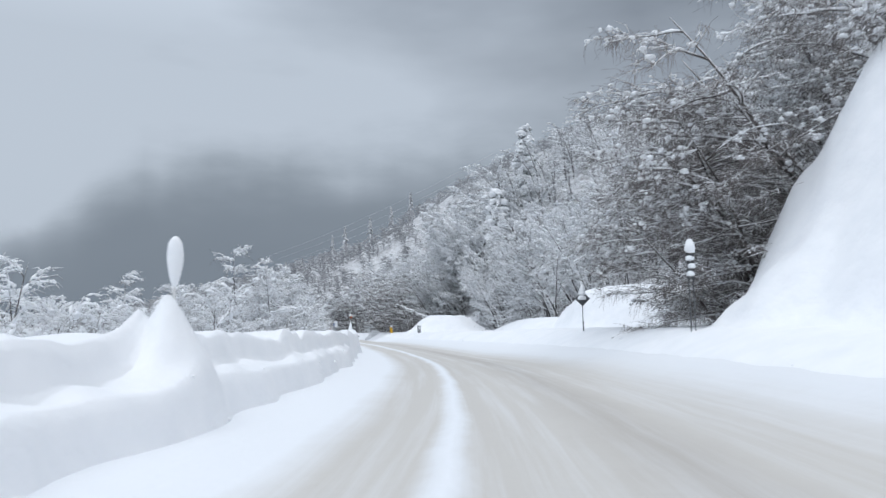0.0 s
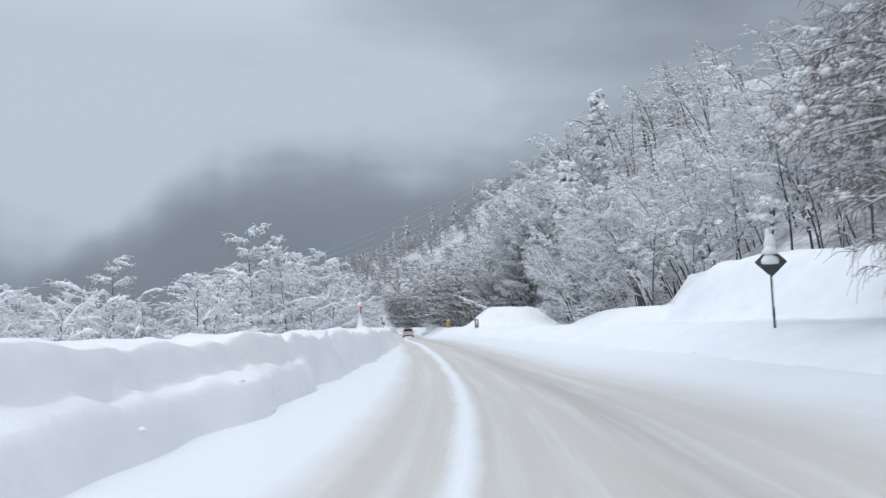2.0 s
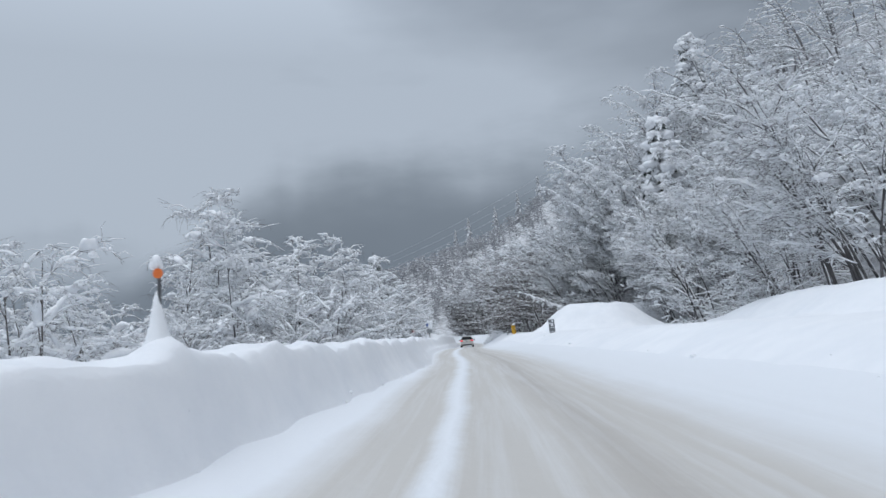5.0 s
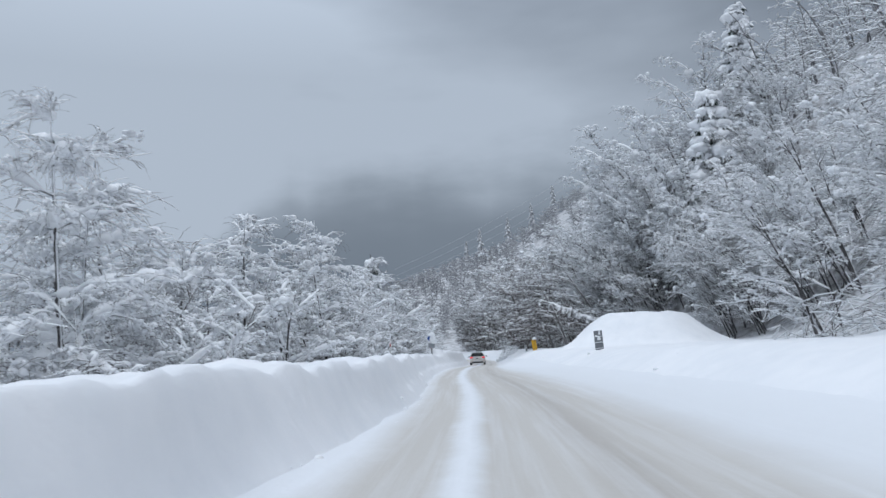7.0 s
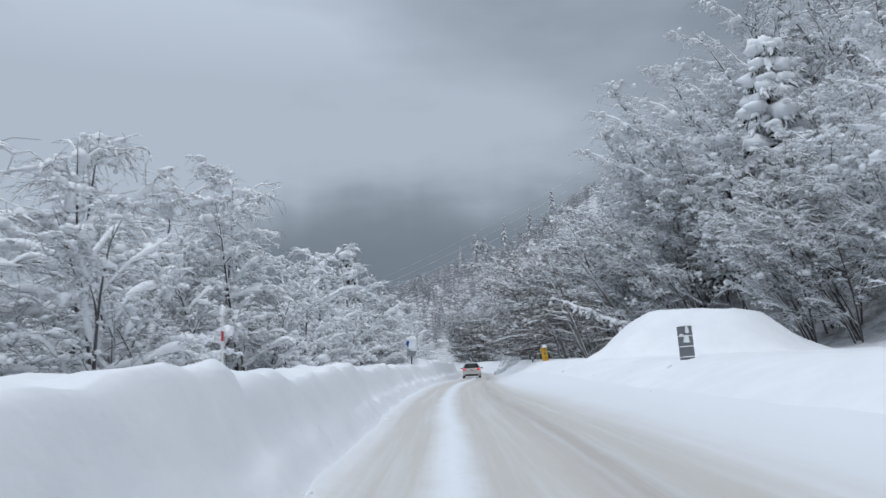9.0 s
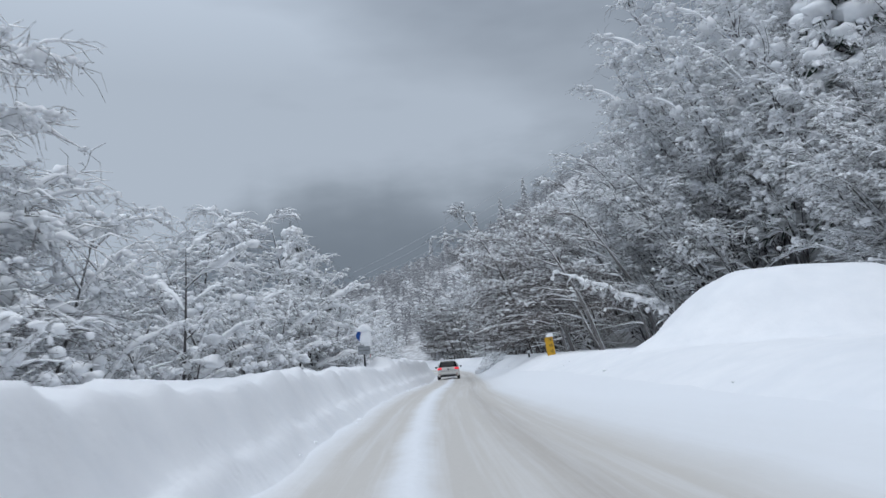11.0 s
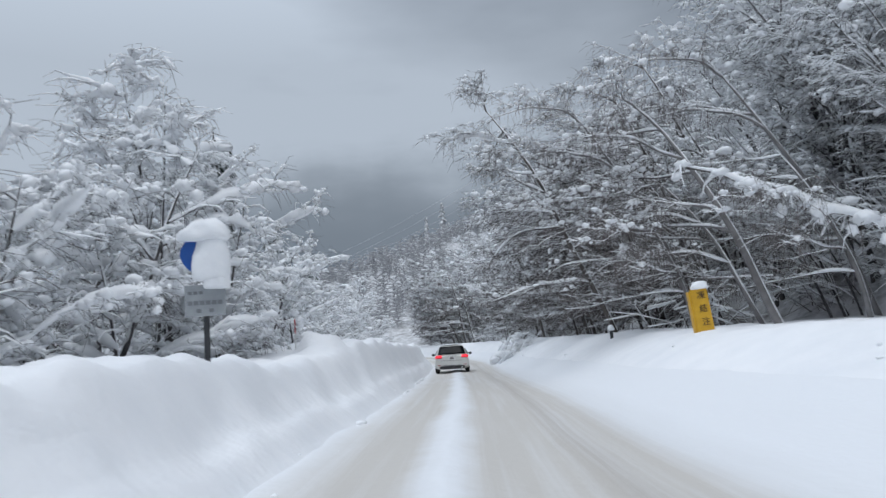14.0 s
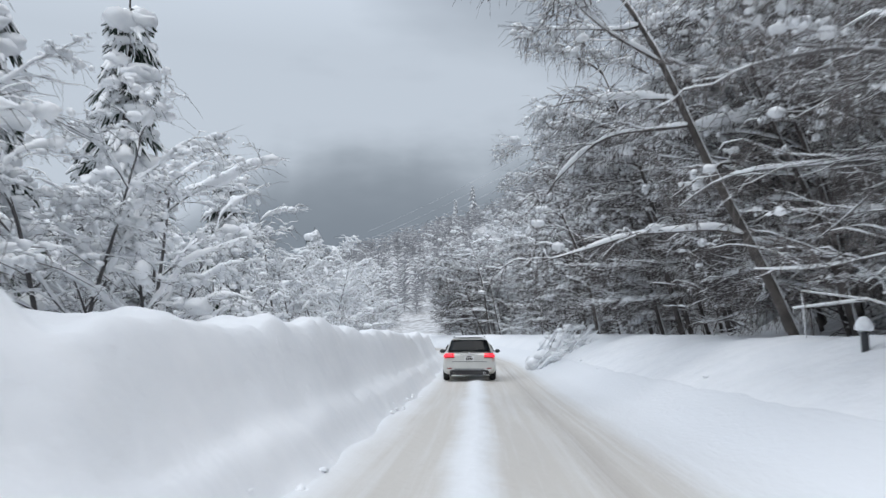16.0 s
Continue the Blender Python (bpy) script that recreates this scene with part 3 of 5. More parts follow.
def laden(seed, height, reach, stems=3, lean=0.5, fan=0.4, limbs=9, rise=(0.1, 0.8), droop=0.8, low=0.3, roll=0.06, sprays=10, twigs=9, hang=0.6, puffs=300, puff=0.12, crown=0.5, thick=0.011, steps=7, smooth_from=0.085, pillows=0.06, bark=None, fine=None, dusted=0.14, spray_load=0.42, span=0.36, cone=False, bolster=0.0):
    """A tree with slanting stems and long limbs, rolls of snow along them, fine bare twigs, and tufts of snow in the crown."""
    rng = np.random.default_rng(seed)
    wood, spray, snow = Bag(), Bag(), Bag()
    roots, ways, spans, weights = [], [], [], []
    for s in range(stems):
        az = math.pi + rng.normal(0, fan)
        tall = height * (1.0 if s == 0 else rng.uniform(0.6, 0.95))
        n = 14
        t = np.linspace(0, 1, n)
        base = np.array([rng.normal(0, 0.4), rng.normal(0, 0.8), -0.6])
        p = sweep(rng, base, az, math.pi / 2 - lean * rng.uniform(0.35, 0.85), tall, lean * rng.uniform(0.4, 1.1), n, 0.07)
        r = thick * tall * (1 - t) ** 0.8 + 0.008
        tube(wood, p, r, 8)
        ridge_of_snow(snow, p[1:] + np.array([0, 0, 0.01]), (r * 0.85 * uneven(rng, n, 6, 0.55))[1:] + 0.01, (r * 1.35 + 0.02)[1:], 5, 0.8)
        for k in range(limbs):
            f = low + (1 - low) * (k + 0.6 * rng.random()) / limbs
            i = f * (n - 1)
            a = min(int(i), n - 2)
            at = p[a] + (p[a + 1] - p[a]) * (i - a)
            paz = az + (1 if k % 2 else -1) * abs(rng.normal(0.6, 0.55)) if fan < 1 else k * 2.4 + rng.normal(0, 0.4)
            length = reach * float(np.interp(f, [0, 0.3, 0.75, 1.0], [1.15, 1.0, 0.55, 0.15] if cone else [0.8, 1.0, 0.85, 0.5])) * rng.uniform(0.65, 1.2)
            m = 14
            br = sweep(rng, at, paz, rng.uniform(*rise), length, droop * rng.uniform(0.4, 1.3), m, 0.14)
            g = np.linspace(0, 1, m)
            rb = np.interp(f, [0, 1], [0.55, 0.3]) * thick * tall * (1 - 0.85 * g) + 0.006
            tube(wood, br, rb, 6)
            w = roll * uneven(rng, m, 7) * np.interp(g, [0, 0.08, 0.8, 1], [0.5, 1, 0.8, 0.2])
            ridge_of_snow(snow, br + np.array([0, 0, 0.3])[None, :] * rb[:, None], w + rb * 0.55, w * 1.3 + rb * 0.6, 5)
            for e in range(3 if bolster else 0):
                if rng.random() < bolster:
                    i0 = int(rng.integers(2, m - 5))
                    w = rng.uniform(0.13, 0.27) * np.array([0.35, 0.9, 1.0, 0.85, 0.3])
                    ridge_of_snow(snow, br[i0:i0 + 5] + np.array([0, 0, 0.02]), w, w * 1.05, 5, 0.5)
            q = np.arange(sprays)
            h = 0.12 + 0.88 * (q + rng.random(sprays)) / sprays
            roots.append(br[np.minimum((h * (m - 1) + 0.5).astype(int), m - 1)])
            ways.append(paz + np.where(q % 2, 1, -1) * rng.uniform(0.25, 1.1, sprays))
            spans.append(reach * span * (1.15 - 0.6 * h) * rng.uniform(0.5, 1.3, sprays))
            weights.append(max(0.02, f - crown) * (0.35 + h) if crown > 0 else 0.3 + h)
    roots, ways, spans = np.concatenate(roots), np.concatenate(ways), np.concatenate(spans)
    count, s2 = len(roots), steps
    b2 = sweeps(rng, roots, ways, rng.uniform(-0.1, 0.8, count), spans, droop * rng.uniform(0.4, 1.3, count), s2, 0.18)
    tubes(spray, b2, np.linspace(0.014, 0.005, s2), 3)
    w2 = spray_load * roll * np.clip(rng.normal(0.55, 0.4, (count, s2)), 0, 1.25) * np.interp(np.linspace(0, 1, s2), [0, 0.2, 0.8, 1], [0.6, 1, 0.8, 0.15])
    ridges(snow, b2 + np.array([0, 0, 0.006]), w2 + 0.006, w2 * 1.25 + 0.008, 5)
    nodes = b2[:, [s2 // 3, 2 * s2 // 3, s2 - 1]].reshape(-1, 3)
    weights = np.repeat(np.concatenate(weights), 3)
    more = np.repeat(np.arange(count), twigs)
    k = len(more)
    b3 = sweeps(rng, b2[more, rng.integers(1, s2, k)], ways[more] + rng.normal(0, 0.8, k), rng.uniform(-hang, 0.9, k), rng.uniform(0.25, 0.85, k), np.full(k, 0.7), 3, 0.22)
    tubes(spray, b3, np.array([0.0065, 0.005, 0.0035]), 3)
    held = b3[rng.random(k) < dusted]
    ridges(snow, held, np.array([[0.012, 0.022, 0.005]]), np.array([[0.015, 0.027, 0.005]]), 3)
    weights = np.array(weights) / np.sum(weights)
    for k in rng.choice(len(nodes), size=min(puffs, len(nodes) // 2), replace=False, p=weights):
        size = puff * rng.uniform(0.4, 1.15) * (rng.uniform(1.5, 2.1) if rng.random() < pillows else 1.0)
        clump(snow, nodes[k], size, rng, 2 if size > min(smooth_from, 0.17) else 1, rng.uniform(0.8, 1.3))
        for e in range(int(rng.integers(1, 4))):
            clump(snow, nodes[k] + rng.normal(0, 1, 3) * size * np.array([1.5, 1.5, 0.8]) - np.array([0, 0, size * 0.5]), size * rng.uniform(0.35, 0.7), rng, 1, rng.uniform(0.9, 1.9))
    return wood.mesh("trunk", bark or BARK), spray.mesh("spray", fine or TWIG, False), snow.mesh("snow_cover", LOAD)


def conifer(seed, height, reach, whorls=13, load=1.0, clumps=0.7):
    """A fir with drooping snow-laden boughs."""
    rng = np.random.default_rng(seed)
    wood, spray, snow = Bag(), Bag(), Bag()
    t = np.linspace(0, 1, 7)
    tube(wood, np.stack([t * 0.1, t * 0.05, t * height - 0.5 * (1 - t)], -1), 0.018 * height * (1 - 0.95 * t) + 0.01, 7)
    for k in range(whorls):
        f = 0.12 + 0.88 * k / whorls
        for j in range(7):
            az = j * 0.9 + k * 0.5 + rng.normal(0, 0.2)
            length = reach * (1.06 - f) * rng.uniform(0.75, 1.2) + 0.15
            b = limb(rng, np.array([0, 0, f * height + rng.normal(0, 0.12)]), az, 0.15, length, 0.95, 5)
            tube(wood, b, np.linspace(0.03, 0.008, 5), 3)
            side = np.array([-math.sin(az), math.cos(az), 0])
            ahead = np.array([math.cos(az), math.sin(az), 0])
            for q in range(1, 5):
                for e in range(6):
                    sgn = 1 if e % 2 else -1
                    root = b[q] + (b[q] - b[q - 1]) * rng.uniform(-0.5, 0.3)
                    tip = root + side * sgn * length * 0.3 * (1.2 - q * 0.17) * rng.uniform(0.4, 1.1) + ahead * rng.uniform(0.05, 0.3) + np.array([0, 0, -0.35 * rng.random() - 0.08])
                    seg = np.stack([root, (root + tip) / 2 + np.array([0, 0, 0.04]), tip])
                    tube(spray, seg, np.array([0.02, 0.035, 0.008]), 3)
                    if rng.random() < 0.7:
                        w = load * np.array([0.05, 0.09, 0.03]) * rng.uniform(0.6, 1.3)
                        ridge_of_snow(snow, seg + np.array([0, 0, 0.025]), w, w * 0.9, 5)
            w = load * np.array([0.06, 0.13, 0.17, 0.16, 0.07]) * rng.uniform(0.8, 1.25)
            ridge_of_snow(snow, b + np.array([0, 0, 0.04]), w, w * 0.85, 5)
            if rng.random() < clumps:
                clump(snow, b[3] + np.array([0, 0, 0.05]), load * rng.uniform(0.10, 0.19), rng, 2, rng.uniform(0.8, 1.2))
    return wood.mesh("trunk", BARK), spray.mesh("foliage", NEEDLE, False), snow.mesh("snow_cover", LOAD)


def tree(meshes, label, category="tree", group="", name="snowy_tree"):
    top = tagged(new(name), label, category, group)
    for me in meshes:
        ob = new(me.name.split(".")[0], me)
        ob.parent = top
        if ob.name.split(".")[0] in ("spray", "foliage", "snow_cover"):
            tagged(ob, kind="stuff")
    return top


def planted(x, y, turn, size, sink=0.0):
    return Matrix.Translation((x, y, float(ground(x, y)) - sink)) @ Matrix.Rotation(turn, 4, "Z") @ Matrix.Diagonal((size, size, size, 1))


def plant(templates, spots):
    """First spot of each template takes the template itself, the others copies."""
    used = set()
    for k, x, y, turn, size, sink in spots:
        ob = templates[k]
        if k not in used:
            used.add(k)
            ob.matrix_basis = planted(x, y, turn, size, sink)
        else:
            c = copy_thing(ob, Matrix.Identity(4))
            c.matrix_basis = planted(x, y, turn, size, sink)
    for k, ob in enumerate(templates):
        if k not in used:
            for child in list(ob.children):
                bpy.data.objects.remove(child)
            bpy.data.objects.remove(ob)


HILL = [tree(laden(100 + k, 10.4 + 0.5 * k, 4.2, stems=4, lean=0.42 + 0.04 * k, fan=0.75, limbs=6, rise=(0.5, 1.2), droop=0.5, low=0.24, roll=0.15, sprays=11, twigs=5, hang=0.3, puffs=230, puff=0.14, crown=0.0, thick=0.0075, steps=4, smooth_from=1.0, pillows=0.12, bark=DUSKY, fine=DUSKY, dusted=0.6, spray_load=0.55, span=0.23),
             "bare broadleaf tree on the slope, laden with snow", group="trees on the hillside") for k in range(5)]
EDGE = [tree(laden(150 + k, 11.2, 4.6, stems=5, lean=0.55, fan=0.7, limbs=7, rise=(0.35, 1.1), droop=0.55, low=0.2, roll=0.105, sprays=12, twigs=7, hang=0.4, puffs=220, puff=0.11, crown=0.0, thick=0.0075, steps=5, smooth_from=1.0, pillows=0.10, bark=DUSKY, fine=DUSKY, dusted=0.4, spray_load=0.42, span=0.24),
             "many-stemmed tree at the foot of the slope, feathered with snow", group="trees at the foot of the slope") for k in range(3)]
VALLEY = [tree(laden(200 + k, 7.8 + k * 0.8, 3.2, stems=3, lean=0.36, fan=1.8, limbs=8, rise=(0.45, 1.2), droop=0.6, low=0.1, roll=0.15, sprays=8, twigs=7, hang=0.6, puffs=380, puff=0.10, crown=0.0, thick=0.0075, steps=5, smooth_from=0.2, pillows=0.07, dusted=0.5, spray_load=0.5, bolster=0.7),
               "bare broadleaf tree below the bank, snow pillows on its limbs", group="trees along the valley side") for k in range(4)]
TALL = [tree(laden(270 + k, 10.0, 3.4, stems=2, lean=0.12, fan=1.8, limbs=16, rise=(0.1, 0.8), droop=0.9, low=0.06, cone=True, roll=0.16, sprays=8, twigs=7, hang=0.6, puffs=420, puff=0.09, crown=0.0, thick=0.0075, steps=5, smooth_from=0.2, pillows=0.05, bark=DUSKY, dusted=0.5, spray_load=0.55, bolster=0.8),
             "tall bare tree rising above the bank, snow on drooping limbs", group="trees along the valley side") for k in range(2)]
BANKSIDE = [tree(laden(250 + k, 8.6, 3.9, stems=3, lean=0.35, fan=1.7, limbs=8, rise=(0.45, 1.15), droop=0.5, low=0.1, roll=0.22, sprays=9, twigs=7, hang=0.6, puffs=470, puff=0.135, crown=0.0, thick=0.0095, pillows=0.06, bark=DUSKY, fine=DUSKY, dusted=0.12, spray_load=0.24, bolster=1.0),
                 "forked bare tree behind the bank, thick snow along each limb", group="trees along the valley side") for k in range(3)]
ROADSIDE = [tree(laden(300 + k, 11.5, 3.7, stems=4, lean=0.36, fan=0.5, limbs=10, rise=(0.0, 0.6), droop=0.8, low=0.16, roll=0.08, sprays=11, twigs=15, hang=1.0, puffs=380, puff=0.11, crown=0.46, thick=0.0085, pillows=0.04, spray_load=0.28, dusted=0.10, bolster=0.25),
                 "leaning broadleaf tree with snowy limbs arching over the road", group="trees beside the road") for k in range(3)]
ARCHING = [tree(laden(320 + k, 10.5, 5.2, stems=2, lean=0.46, fan=0.12, limbs=6, rise=(0.0, 0.45), droop=0.5, low=0.32, roll=0.06, sprays=13, twigs=20, hang=1.2, puffs=150, puff=0.105, crown=0.6, thick=0.0125, pillows=0.02, bark=PLASTERED, fine=HAZE, dusted=0.05, spray_load=0.25),
                "stout leaning tree, long limbs arching out under rolls of snow", group="trees beside the road") for k in range(2)]
SLANTING = [tree(laden(340 + k, 10.5, 4.0, stems=4, lean=0.62, fan=0.35, limbs=9, rise=(-0.1, 0.45), droop=0.6, low=0.12, roll=0.055, sprays=11, twigs=18, hang=1.0, puffs=170, puff=0.10, crown=0.55, thick=0.009, pillows=0.02, fine=HAZE, spray_load=0.28, dusted=0.08),
                 "slanting bare tree behind the heap, snow lines on brown limbs", group="trees beside the road") for k in range(2)]
FIRS = [tree(conifer(400 + k, 10.0, 2.7, 14, load=2.1), "dark fir with drooping boughs under heavy snow", "conifer", "firs", "snowy_fir") for k in range(2)]
FIRS.append(tree(conifer(402, 10.0, 1.75, 16, load=1.6), "slim dark fir rising behind the roadside trees, snow on its boughs", "conifer", "firs", "snowy_fir"))

def on_heap(x, y, room=1.0):
    return any(((x - a) / (b * room)) ** 2 + ((y - c) / (d * room)) ** 2 < 1 for a, c, b, d in HEAPS)


rng = np.random.default_rng(7)
spots, edge, upper, beside = [], [], [], []
for yy in np.arange(36, 232, 5.6):
    for row, uu in enumerate(np.arange(16, 58, 5.0)):
        y = yy + rng.uniform(-2.2, 2.2)
        u = uu + rng.uniform(-1.6, 1.6) - (7.0 if y > 138 else 0)
        x = float(lane(y)) + u
        if (y < 47 and x < 17) or on_heap(x, y, 1.08) or (96 < y < 121 and x < 11.5) or (y < 70 and uu > 40):
            continue
        spot = (x, y, rng.normal(0, 0.7), rng.uniform(0.8, 1.2), 0.2)
        if row > 3:
            upper.append(spot)
        elif row < 1 and y > 140:
            beside.append((int(rng.integers(0, 3)), *spot))
        elif row < 1:
            edge.append((int(rng.integers(0, 3)), *spot))
        else:
            spots.append((int(rng.integers(0, 5)), *spot))
for yy in (133.5, 138.0):
    for xx in np.arange(-1.0 - (yy - 131) * 0.3, 14, 3.3):
        edge.append((int(rng.integers(0, 3)), xx + rng.uniform(-1, 1), yy + rng.uniform(-1, 1), rng.normal(0, 0.7), rng.uniform(0.7, 1.0), 0.2))
for xx, yy in ((8.6, 118.6), (11.2, 116.2), (13.6, 113.2), (6.9, 121.3), (9.0, 121.5), (12.5, 121.5), (8.5, 123.5), (12.0, 126.0)):
    edge.append((int(rng.integers(0, 3)), xx, yy, rng.normal(0, 0.7), rng.uniform(0.8, 1.0), 0.2))
for xx, yy, size in ((3.2, 135.4, 1.4), (5.0, 139.0, 1.45), (7.2, 134.6, 1.4), (2.0, 142.5, 1.3), (9.0, 138.2, 1.5), (11.0, 142.0, 1.4)):
    spots.append((int(rng.integers(0, 5)), xx, yy, rng.normal(0, 0.3), size, 0.3))
plant(HILL, spots)
plant(EDGE, edge)

spots, near = [], []
TOPS_Y, TOPS_Z = [28, 60, 72, 78, 84, 90, 100, 115, 125, 131, 138, 220], [4.3, 4.4, 4.8, 5.6, 7.6, 8.4, 8.6, 8.6, 8.4, 8.6, 7.2, 8.0]
for yy in np.arange(28, 222, 4.8):
    for row, off in enumerate((-8.8, -14.0, -21.0, -29.0)):
        y = yy + rng.uniform(-1.6, 1.6) + row
        if (row == 0 and y < 70) or (row == 2 and (y > 140 or (y > 75 and rng.random() < 0.3))) or (row == 3 and y > 84):
            continue
        x = float(lane(y)) + off + rng.uniform(-1.4, 1.4) - (2.5 if y < 62 else 0)
        goal = float(np.interp(y, TOPS_Y, TOPS_Z)) * rng.uniform(0.7, 1.08) - float(ground(x, y))
        if row == 0 and 126 < y < 141:
            continue
        if row == 0 and 76 < y < 150:
            near.append((int(rng.integers(0, 3)), x, y, rng.uniform(0, 6.28), (0.66 if y < 100 else 0.8) * goal / 7.8, 0.2))
            continue
        k = int(rng.integers(0, 4))
        spots.append((k, x, y, rng.uniform(0, 6.28), goal / (7.2 + 0.8 * k), 0.2))
near += [(0, -22.2, 128.2, 0.4, 0.8, 0.2), (1, -23.4, 136.3, 2.2, 0.66, 0.2), (2, -25.2, 140.2, 3.6, 0.75, 0.2)]
plant(BANKSIDE, near)
plant(TALL, [(k % 2, x, y, 1.7 * k, (z - float(ground(x, y))) / 9.3, 0.1) for k, (x, y, z) in enumerate(
    ((-15.0, 73.4, 7.9), (-18.3, 84.2, 10.0), (-19.6, 92.3, 8.8), (-20.9, 97.8, 9.6), (-18.4, 97.5, 8.2), (-15.2, 76.3, 5.8), (-23.9, 119.3, 9.2), (-22.4, 124.5, 8.6), (-26.0, 131.0, 11.0), (-29.0, 78.0, 7.2)))])
plant(VALLEY, spots)

spots = [(0, -6.8, 139.0, 0.1, 0.95, 0.2), (2, -8.4, 145.5, 0.2, 1.0, 0.2), (0, -9.6, 153.0, 0.5, 0.95, 0.2),
         (1, -10.6, 160.0, 0.1, 0.9, 0.2), (2, -12.0, 171.0, -0.2, 0.9, 0.2), (0, -4.5, 145.0, -0.3, 1.1, 0.2), (2, 21.5, 39.0, -0.4, 1.2, 0.2)]
plant(ROADSIDE, spots + beside)
plant(ARCHING, [(0, -8.4, 133.6, 0.05, 0.85, 0.2), (1, -6.4, 132.8, -0.1, 0.9, 0.2), (0, -3.4, 133.4, -0.15, 1.0, 0.2)])
plant(SLANTING, [(0, 13.6, 32.4, 0.1, 0.85, 0.3), (1, 16.2, 31.6, -0.25, 1.0, 0.3), (0, 19.5, 32.5, 0.3, 1.1, 0.3), (1, 14.6, 36.0, 0.2, 0.95, 0.2), (0, 18.0, 37.5, -0.2, 1.2, 0.2), (1, 23.0, 34.0, 0.0, 1.25, 0.2)])
spots = [(0, 14.2, 148.5, 0.4, 1.8, 0.3), (1, 8.0, 131.5, 1.4, 1.85, 0.3), (2, -31.4, 148.3, 2.0, 1.65, 0.3), (2, -27.4, 137.6, 0.8, 1.1, 0.3), (2, -43.6, 197.8, 1.0, 1.5, 0.3),
         (2, -31.0, 155.0, 0.3, 1.2, 0.3)]
plant(FIRS, spots)


def shrub(seed):
    """A thicket of thin slanting stems."""
    rng = np.random.default_rng(seed)
    spray, snow = Bag(), Bag()
    for k in range(16):
        az = rng.normal(math.pi, 1.3)
        b = limb(rng, np.array([rng.normal(0, 0.6), rng.normal(0, 0.6), -0.2]), az, rng.uniform(0.7, 1.45), rng.uniform(1.4, 3.4), rng.uniform(0.3, 0.9), 4)
        tube(spray, b, np.linspace(0.022, 0.008, 4), 3)
        w = (0.02 + 0.04 * rng.random(4)) * np.array([0.4, 1, 1, 0.6])
        ridge_of_snow(snow, b, w, w * 1.2, 3)
        for q in range(7):
            c = limb(rng, b[rng.integers(1, 4)], az + rng.normal(0, 1.0), rng.uniform(-0.2, 0.9), rng.uniform(0.4, 1.2), 0.8, 2)
            tube(spray, c, np.array([0.011, 0.006]), 3)
            if rng.random() < 0.6:
                w = 0.025 + 0.03 * rng.random(2)
                ridge_of_snow(snow, c, w, w * 1.1, 3)
    return spray.mesh("spray", TWIG, False), snow.mesh("snow_cover", LOAD)


SHRUBS = [tree(shrub(500 + k), "thicket of thin bare stems dusted with snow", "shrub", "undergrowth on the slope", "shrub") for k in range(3)]
spots = []
for yy in np.arange(36, 226, 3.4):
    for uu in (15.0, 19.0, 24.0):
        y = yy + rng.uniform(-1.5, 1.5)
        x = float(lane(y)) + uu + rng.uniform(-1.5, 1.5) - (5.0 if y > 136 else 0)
        if not on_heap(x, y, 1.45) and not (y < 47 and x < 15) and not (92 < y < 122 and x < 13.5):
            spots.append((int(rng.integers(0, 3)), x, y, rng.normal(0, 1.2), rng.uniform(0.8, 1.4), 0.1))
plant(SHRUBS, spots)


# ---- woods higher up the slope, one mass ----
def arrays(me):
    v = np.empty(len(me.vertices) * 3, np.float32)
    me.vertices.foreach_get("co", v)
    f = np.empty(len(me.loops), np.int32)
    me.loops.foreach_get("vertex_index", f)
    return v.reshape(-1, 3).astype(float), f.reshape(-1, 4)


def upper_woods():
    kinds = []
    for k in range(4):
        trio = broadleaf(600 + k, 10.0 + k, 3.9, stems=3, lean=0.24 + 0.05 * k, primaries=8, secondaries=6, twigs=1, load=1.5, limb_load=1.3, clumps=0, lite=True, bare=0.4)
        kinds.append([arrays(me) for me in trio])
        for me in trio:
            bpy.data.meshes.remove(me)
    bags = [Bag(), Bag(), Bag()]
    for k, (x, y, turn, size, sink) in enumerate(upper):
        c, n = math.cos(turn), math.sin(turn)
        m = np.array([[c, -n, 0], [n, c, 0], [0, 0, 1]]) * size
        at = np.array([x, y, float(ground(x, y)) - sink])
        for bag, (v, f) in zip(bags, kinds[k % 4]):
            bag.add(v @ m.T + at, f)
    top = tagged(new("upper_woods"), "snow-laden broadleaf woods covering the upper slope", "woods", kind="stuff")
    for bag, name, mat in zip(bags, ("trunk", "spray", "snow_cover"), (HAZED_BARK, HAZED_BARK, LOAD)):
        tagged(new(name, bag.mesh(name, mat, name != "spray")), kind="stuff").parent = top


upper_woods()


